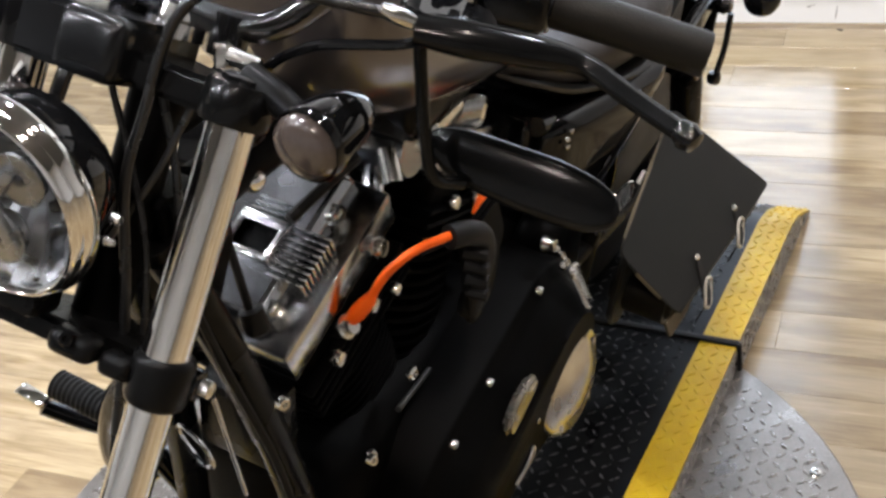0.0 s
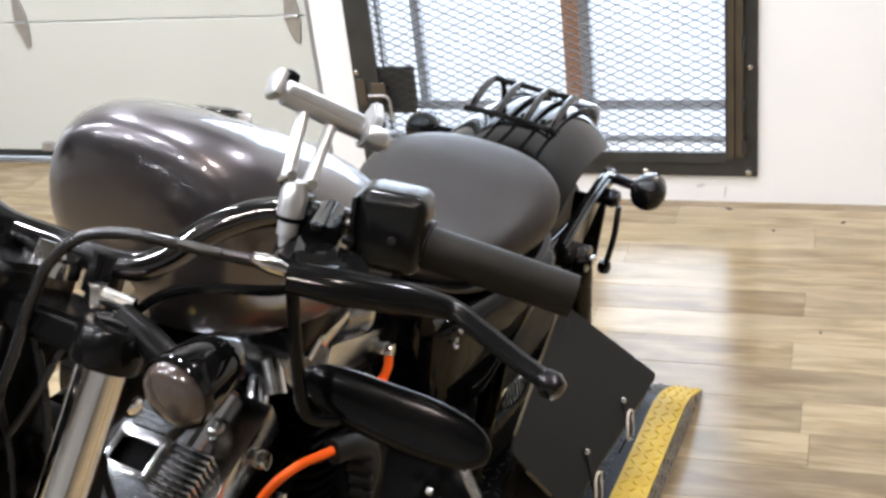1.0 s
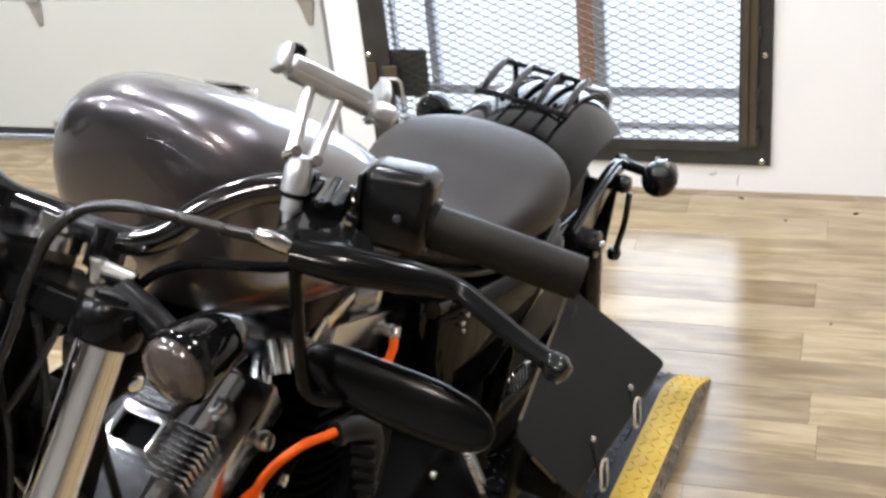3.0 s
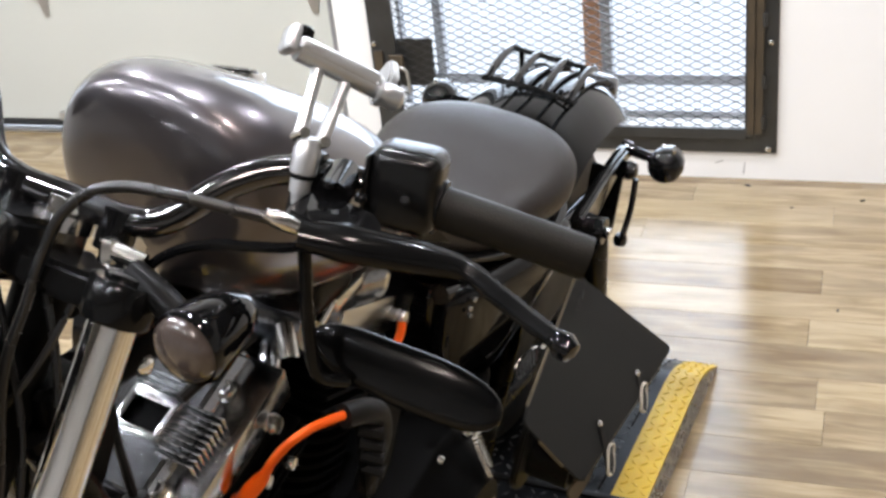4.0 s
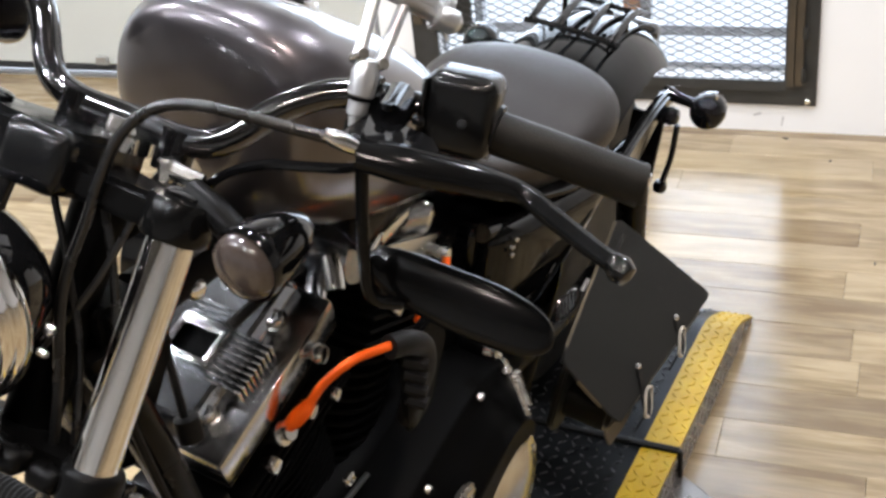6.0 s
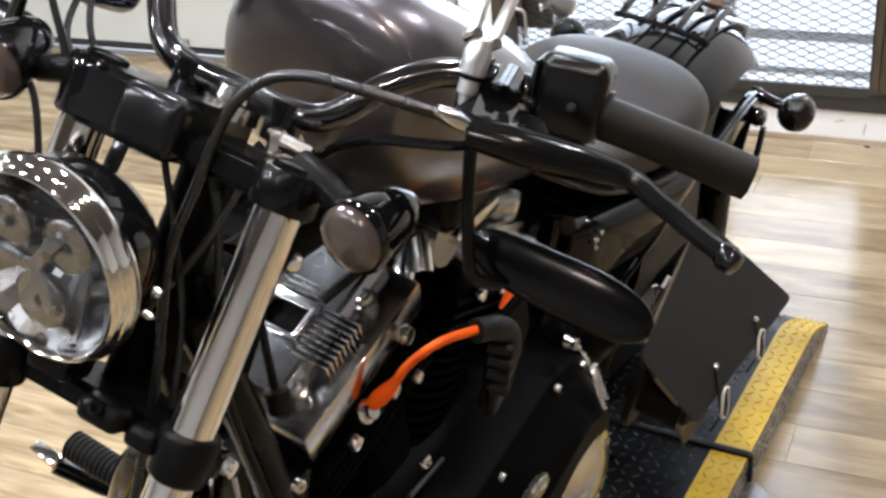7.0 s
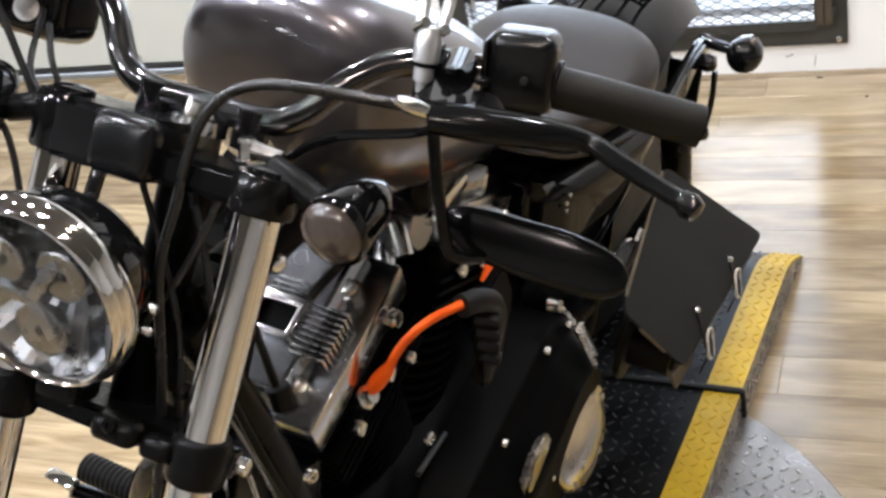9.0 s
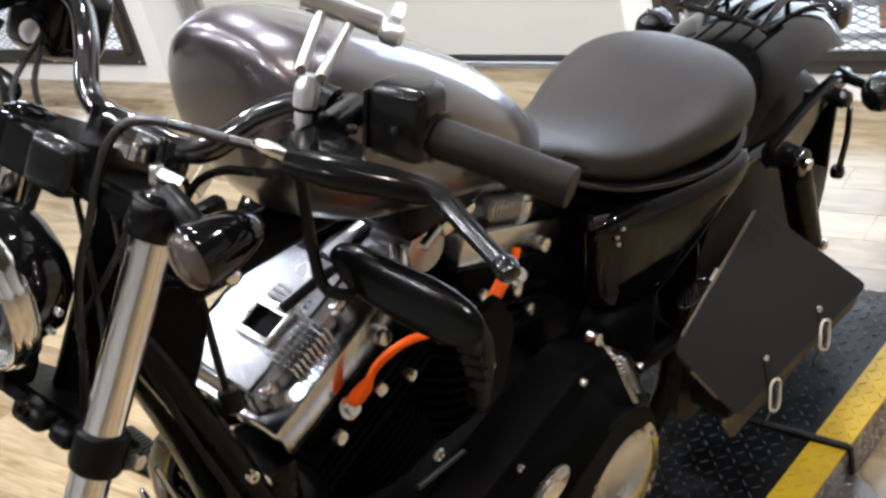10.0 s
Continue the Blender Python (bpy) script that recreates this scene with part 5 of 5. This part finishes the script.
# handlebar
bar_pts = [(-0.074, 0.362, 0.154), (-0.060, 0.31, 0.155), (-0.042, 0.21, 0.152), (-0.032, 0.150, 0.143), (-0.018, 0.112, 0.118), (-0.004, 0.080, 0.078), (0.0, 0.05, 0.066), (0.0, 0.0, 0.066)]
full = bar_pts + [(x, -y, z) for x, y, z in bar_pts[-2::-1]]
hb = sp("handlebar", tube(full, 0.0118, 20, per=8), BARBLACK, "gloss black handlebar")
for s in (1, -1):
    sp("riser", join(tube([(0.0, 0.045 * s, 0.040), (0.0, 0.045 * s, 0.072)], 0.015, 16), bolt((0.0, 0.045 * s, 0.072), (0, 0, 1), 0.006, 0.004)), GLOSS, "", hb)
    sp("grip", tube([(-0.0760, 0.3765 * s, 0.1545), (-0.0756, 0.3745 * s, 0.1545), (-0.060, 0.31 * s, 0.155), (-0.0515, 0.262 * s, 0.154)], 0.0172, 24, per=6, radii=[0.0166, 0.0172, 0.0168, 0.0172]), GRIP, "black rubber grip")
    sw = [box((0.0, 0.002, 0.006), (0.046, 0.054, 0.064), 0.011, 4), box((0.004, -0.026, 0.004), (0.036, 0.004, 0.052), 0.0015, 1)]
    sm = pose(-0.044, 0.236 * s, 0.155, 8, 16, 6 * s)
    hs = sp("switch_housing", join(*[(b.transform(sm), b)[1] for b in sw]), HOUSING, "black switch housing")
    sp("housing_screw", bolt((-0.017, 0.246 * s, 0.152), (1, 0, 0.1), 0.004, 0.003), SATIN, "", hs)
    sp("housing_collar", lathe([(0.014, 0.0), (0.0215, 0.001), (0.0215, 0.011), (0.014, 0.012)], (-0.051, 0.254 * s, 0.154), (-0.1, s, 0), 24), SATIN, "", hs)
    # lever perch and lever
    pr = sp("lever_perch", join(prism(rounded([(0.004, 0.182 * s, 0.140), (0.048, 0.182 * s, 0.122), (0.050, 0.208 * s, 0.120), (0.022, 0.252 * s, 0.126), (0.0, 0.236 * s, 0.138)], 0.010), (0.12, 0, 1), -0.014, 0.003), tube([(-0.040, 0.188 * s, 0.152), (0.004, 0.198 * s, 0.136)], 0.0145, 14)), GLOSS, "black lever perch")
    sp("lever", tube([(0.044, 0.198 * s, 0.110), (0.034, 0.232 * s, 0.114), (0.014, 0.276 * s, 0.120), (-0.002, 0.308 * s, 0.122), (0.004, 0.338 * s, 0.114), (0.013, 0.368 * s, 0.106), (0.020, 0.390 * s, 0.101)], 0.008, 14, flat=1.3, radii=[0.0100, 0.0120, 0.0105, 0.0072, 0.0066, 0.0063, 0.0062]), DULLBLACK, "black enamel lever", pr)
    sp("lever_tip", lathe([(0, -0.011), (0.007, -0.009), (0.0105, 0.0), (0.008, 0.008), (0, 0.011)], (0.0215, 0.394 * s, 0.100), (0.3, 1 * s, -0.4), 20), GLOSS, "", pr)
    sp("clamp_screw", join(bolt((0.004, 0.220 * s, 0.142), (0.3, 0, 1), 0.005, 0.005), bolt((0.010, 0.196 * s, 0.144), (0.3, 0, 1), 0.0045, 0.005)), SATIN, "", pr)
sp("cable_adjuster", join(lathe([(0.0055, -0.010), (0.0064, 0.0), (0.0064, 0.008), (0.005, 0.011), (0.0046, 0.015)], (0.052, 0.188, 0.114), (0.5, -0.85, 0.1), 14)), ZINC, "silver clutch cable adjuster")
sp("clutch_cable", tube([(0.054, 0.184, 0.114), (0.066, 0.155, 0.111), (0.076, 0.120, 0.108), (0.079, 0.084, 0.102), (0.076, 0.055, 0.088), (0.071, 0.036, 0.062), (0.065, 0.028, 0.028), (0.058, 0.024, -0.010), (0.050, 0.020, -0.07), (0.028, 0.036, -0.17), (0.0, 0.05, -0.32)], 0.0043, 10), SHEATH, "black clutch cable")
sp("brake_hose", tube([(0.040, -0.19, 0.110), (0.035, -0.16, 0.07), (0.028, -0.13, 0.02), (0.02, -0.11, -0.06), (0.02, -0.06, -0.19)], 0.0032, 10), RUBBER, "black brake hose")
sp("wire_loom", tube([(0.046, 0.212, 0.108), (0.038, 0.190, 0.096), (0.034, 0.160, 0.086), (0.028, 0.125, 0.074), (0.016, 0.090, 0.048), (0.0, 0.065, 0.0)], 0.0040, 8), GLOSS, "black wiring loom")
for pts in ([(-0.03, -0.185, 0.10), (0.02, -0.15, 0.05), (0.03, -0.10, 0.02)], [(-0.01, -0.22, 0.10), (0.04, -0.19, 0.04), (0.06, -0.13, 0.0), (0.05, -0.10, -0.08)], [(-0.02, -0.17, 0.09), (0.0, -0.145, 0.06), (0.0, -0.12, 0.03)]):
    sp("wire_loom", tube(pts, 0.0030, 8), RUBBER)
mc = sp("brake_reservoir", box((-0.075, -0.216, 0.112), (0.080, 0.084, 0.080), 0.02, 4), GLOSS, "black brake fluid reservoir")
sp("reservoir_lid", box((-0.072, -0.216, 0.157), (0.072, 0.080, 0.012), 0.004, 2), SATIN, "", mc)
sp("sight_glass", lathe([(0.0115, -0.004), (0.0115, 0.004), (0.0095, 0.005), (0, 0.005)], (-0.033, -0.203, 0.097), (1, 0.25, 0.1), 22), PLASTER, "white reservoir sight glass", mc)
sp("sight_ring", lathe([(0.0115, -0.004), (0.0145, -0.003), (0.0145, 0.003), (0.0118, 0.0035)], (-0.033, -0.203, 0.097), (1, 0.25, 0.1), 22), SATIN, "", mc)

# mirrors hung under the bar
for s in (1, -1):
    rows = blend_rows([(0.207, 0.031, 0.004, 0.004), (0.214, 0.030, 0.012, 0.006), (0.235, 0.027, 0.020, 0.008), (0.27, 0.025, 0.0230, 0.009), (0.31, 0.0245, 0.0240, 0.009), (0.34, 0.0235, 0.0205, 0.007), (0.356, 0.023, 0.0135, 0.005), (0.363, 0.0225, 0.005, 0.002)], 4)
    mir = sp("mirror", loft([oval((-0.040 - 0.04 * (y - 0.205), y * s, zc), Zv, Xv, max(a, 0.002), max(b, 0.002), max(b * 0.35, 0.001), 2.4, 28) for y, zc, a, b in rows]), DULLBLACK, "black teardrop mirror under the bar", angle=60)
    sp("mirror_stem", tube([(0.030, 0.196 * s, 0.112), (0.020, 0.202 * s, 0.085), (0.000, 0.216 * s, 0.035), (-0.014, 0.228 * s, 0.008), (-0.032, 0.246 * s, 0.008)], 0.0052, 10), DULLBLACK, "", mir)

# front wheel, fender and brake
FAX = STEER @ Vector((0.048, 0, -0.735))
front_axis = STEER.to_3x3() @ Yv
wheel(FAX, 0.325, 0.10, front_axis, name="front_wheel")
ff = fender(Vector((0, 0, 0)), 0.350, 150, 45, 0.062, 0.035)
bp("front_fender", ff, GLOSS, "gloss black front fender", m=axes(FAX, front_axis.cross(Zv).normalized(), front_axis, front_axis.cross(Zv).normalized().cross(front_axis)), angle=50)
bp("brake_disc", lathe([(0.075, -0.003), (0.145, -0.003), (0.145, 0.003), (0.075, 0.003)], FAX + front_axis * 0.062, front_axis, 56), ALLOY, "steel brake disc")

# ---- saddlebag ----
bag = thing("saddlebag", "black leather saddlebag with buckled flap on the swingarm", "bag", BIKE)
flap = [(-0.236, 0.212, 0.472), (-0.515, 0.188, 0.560), (-0.588, 0.262, 0.472), (-0.598, 0.316, 0.404), (-0.50, 0.316, 0.384), (-0.255, 0.304, 0.388)]
nrm = Vector((0.12, 0.66, 0.74)).normalized()
def flat_to(p, n, q):
    p, q = Vector(p), Vector(q)
    return p - n * (p - q).dot(n)
part("flap", prism(rounded([flat_to(p, nrm, flap[0]) for p in (flap[0], flap[1], flap[3], flap[5])], 0.016, 6), nrm, 0.005, 0.0015), LEATHER, bag, "black leather flap with raw tan edge")
body = [(-0.285, 0.290, 0.386), (-0.585, 0.298, 0.392), (-0.59, 0.292, 0.350), (-0.52, 0.288, 0.310), (-0.42, 0.286, 0.292), (-0.34, 0.284, 0.298), (-0.30, 0.284, 0.33)]
part("pouch", prism(rounded(body, 0.03, 5), (0, -1, 0), 0.095, 0.008), LEATHER, bag, "black leather pouch")
part("gusset", prism(rounded([(-0.245, 0.215, 0.46), (-0.51, 0.19, 0.54), (-0.585, 0.20, 0.40), (-0.52, 0.20, 0.30), (-0.31, 0.20, 0.285), (-0.255, 0.205, 0.34)], 0.02, 4), (0, 1, 0), 0.01, 0.003), LEATHER, bag)
part("raw_edge", prism(rounded([(-0.240, 0.292, 0.384), (-0.262, 0.299, 0.342), (-0.312, 0.305, 0.358), (-0.330, 0.305, 0.394)], 0.008, 4), (0.1, 1, 0.2), 0.004, 0.001), RAWEDGE, bag, "tan raw leather tab")
lip = [flat_to(p, nrm, flap[0]) for p in (flap[5], flap[3])]
# lip under the flap, its yellow reflection put into the colour
part("flap_lip", prism([lip[0].lerp(lip[1], 0.06), lip[0].lerp(lip[1], 0.95), lip[0].lerp(lip[1], 0.93) + Vector((0, -0.004, -0.030)), lip[0].lerp(lip[1], 0.10) + Vector((0, -0.004, -0.026))], (0.1, 1, 0), -0.005, 0.0015), YELLOWLIT, bag, "leather front under the flap, tinted brown for a yellow reflection")
fe = [flat_to(p, nrm, flap[0]) + nrm * 0.002 for p in (flap[1], flap[0], flap[5])]
part("flap_edge", tube([fe[0].lerp(fe[1], 0.04), fe[0].lerp(fe[1], 0.5) , fe[0].lerp(fe[1], 0.9)], 0.0024, 6, curve=False), RAWEDGE, bag, "raw tan leather edge")
part("flap_edge", tube([fe[1].lerp(fe[2], 0.3), fe[1].lerp(fe[2], 0.7)], 0.0024, 6, curve=False), RAWEDGE, bag)
bn, bu = Vector((-0.136, 0.899, 0.417)).normalized(), Vector((-0.510, -0.425, 0.748)).normalized()
bv = bn.cross(bu)
for c, p in ((Vector((-0.470, 0.330, 0.408)), (-0.488, 0.296, 0.421)), (Vector((-0.328, 0.328, 0.392)), (-0.355, 0.285, 0.413))):
    q = flat_to(p, nrm, Vector(flap[0]) + nrm * 0.005)
    low_end = c - bu * 0.012 - bn * 0.004
    st = part("strap", join(prism([q + Xv * 0.006, q - Xv * 0.006, low_end - Xv * 0.013, low_end + Xv * 0.013], nrm, 0.0035, 0.001), prism(rounded([low_end - Xv * 0.010, low_end + Xv * 0.010, low_end + Vector((0.012, -0.008, -0.038)), low_end + Vector((-0.004, -0.008, -0.038))], 0.003, 3), bn, 0.003, 0.001)), RUBBER, bag, "black leather strap")
    loop = [c + bu * (0.0215 * math.copysign(abs(math.sin(a)) ** 0.6, math.sin(a))) + bv * (0.0150 * math.copysign(abs(math.cos(a)) ** 0.6, math.cos(a))) + bn * (0.004 * math.sin(a)) for a in (2 * math.pi * k / 32 for k in range(33))]
    part("buckle", tube(loop, 0.0021, 8, curve=False), BUCKLE, st, "pale cream metal buckle")
    part("buckle_pin", tube([c - bu * 0.020, c + bn * 0.003, c + bu * 0.018], 0.0013, 6), STEEL, st)
    part("rivet", lathe([(0.0055, 0), (0.005, 0.002), (0.0028, 0.0036), (0, 0.004)], q + nrm * 0.002, nrm, 14), ZINC, bag, "steel rivet")

# ---- phone holder on the bar ----
holder = thing("phone_holder", "silver metal phone holder clamped on the handlebar", "phone holder", BIKE)
def hp(name, bm, mat, label="", parent=None):
    return part(name, bm, mat, parent or holder, label, STEER)
hp("clamp", join(lathe([(0.0125, -0.009), (0.018, -0.008), (0.018, 0.008), (0.0125, 0.009)], (-0.034, 0.164, 0.146), (-0.1, 1, 0), 24), box((-0.014, 0.170, 0.140), (0.03, 0.016, 0.018), 0.004), tube([(0.002, 0.174, 0.150), (0.002, 0.176, 0.116)], 0.0085, 14)), SATIN, "black bar clamp")
hp("stem", lathe([(0.0045, -0.004), (0.0055, -0.002), (0.0055, 0.020), (0.0078, 0.021), (0.0078, 0.034), (0.0100, 0.036), (0.0105, 0.052), (0.0085, 0.057), (0.0070, 0.062)], (0.003, 0.176, 0.112), (0.009, -0.004, 0.055), 20), HOLDER, "silver jointed stem")
hp("stem_band", lathe([(0.0082, 0.0), (0.0088, 0.001), (0.0088, 0.004), (0.0082, 0.005)], (0.0082, 0.1738, 0.143), (0.009, -0.004, 0.055), 20), SATIN)
hu = Vector((-0.65, 0.756, -0.10)).normalized()
hc, hf = Vector((-0.020, 0.164, 0.2285)), Vector((0.70, 0.62, 0.35)).normalized()
hf = (hf - hu * hf.dot(hu)).normalized()
CR = axes(hc, hf, hu, hf.cross(hu))  # y along the cradle, z its upper face
low = Vector((0.012, 0.172, 0.172))
for k in (-1, 1):
    hp("arm", tube([low + hu * 0.0085 * k, hc + hu * (0.0125 * k - 0.004) - CR.to_3x3() @ Zv * 0.004], 0.0048, 12, radii=[0.0052, 0.0046]), HOLDER, "silver parallel arm")
    hp("arm_pin", lathe([(0.0042, -0.008), (0.0042, 0.008)], low + hu * 0.0085 * k, hf, 10), ZINC)
hp("cradle", join(box((0, -0.004, 0), (0.024, 0.070, 0.012), 0.004, 3, CR), tube([CR @ Vector((0.002, -0.036, -0.003)), CR @ Vector((0.002, 0.034, -0.003))], 0.0088, 14)), HOLDER, "silver phone cradle")
hp("cradle_claw", prism(rounded([CR @ Vector(p) for p in ((0.013, 0.034, -0.012), (-0.011, 0.034, -0.014), (-0.016, 0.036, 0.012), (-0.002, 0.038, 0.027), (0.010, 0.037, 0.010))], 0.005, 3), CR.to_3x3() @ Yv, 0.009, 0.002), HOLDER, "silver cradle claw")
hp("claw_roller", lathe([(0.0, -0.010), (0.007, -0.009), (0.0095, -0.003), (0.0095, 0.006), (0.006, 0.010), (0, 0.0105)], CR @ Vector((0.010, 0.041, -0.008)), hu, 18), HOLDER)
hp("cradle_claw", box((0, -0.043, 0.002), (0.022, 0.009, 0.022), 0.004, 2, CR), HOLDER)
hp("cradle_knob", lathe([(0.006, 0), (0.007, 0.003), (0.007, 0.008), (0.005, 0.010), (0, 0.010)], CR @ Vector((0.0, -0.034, 0.006)), CR.to_3x3() @ Zv, 16), SATIN, "black cradle knob")

# ---- floor planks ----
PL, PW = 0.98, 0.128
plank_mesh = mesh_of("plank", box((0, 0, -0.005), (PL - 0.0006, PW - 0.0006, 0.01), 0.0008, 1), WOOD, False)
rng = random.Random(7)
rest = bmesh.new()
for r in range(72):
    v = 0.21 - PW * (r + 0.5)
    shift = rng.random() * PL
    for c in range(-2, 12):
        u = -4.9 + shift + c * PL
        a, b = max(u - PL / 2, -6.2), min(u + PL / 2, 5.2)
        if b - a < 0.02 or (v > 0.05 and not (GARAGE[0] + 0.5 < u < GARAGE[1] - 0.5)):
            continue
        if r < 37 and 0 <= c < 8 and b - a > PL - 0.001:
            ob = new("plank", plank_mesh)
            ob.parent = floor
            ob.matrix_parent_inverse = Matrix.Identity(4)
            ob.location = (u, v, 0)
        else:
            h = PW / 2 - 0.0003
            q = [rest.verts.new((x, y, z)) for z in (-0.01, 0.0) for x, y in ((a + 0.0003, v - h), (b - 0.0003, v - h), (b - 0.0003, v + h), (a + 0.0003, v + h))]
            for f in ((4, 5, 6, 7), (0, 1, 5, 4), (1, 2, 6, 5), (2, 3, 7, 6), (3, 0, 4, 7)):
                rest.faces.new([q[i] for i in f])
tagged(part("plank_field", rest, WOOD, floor, smooth=False), kind="stuff")
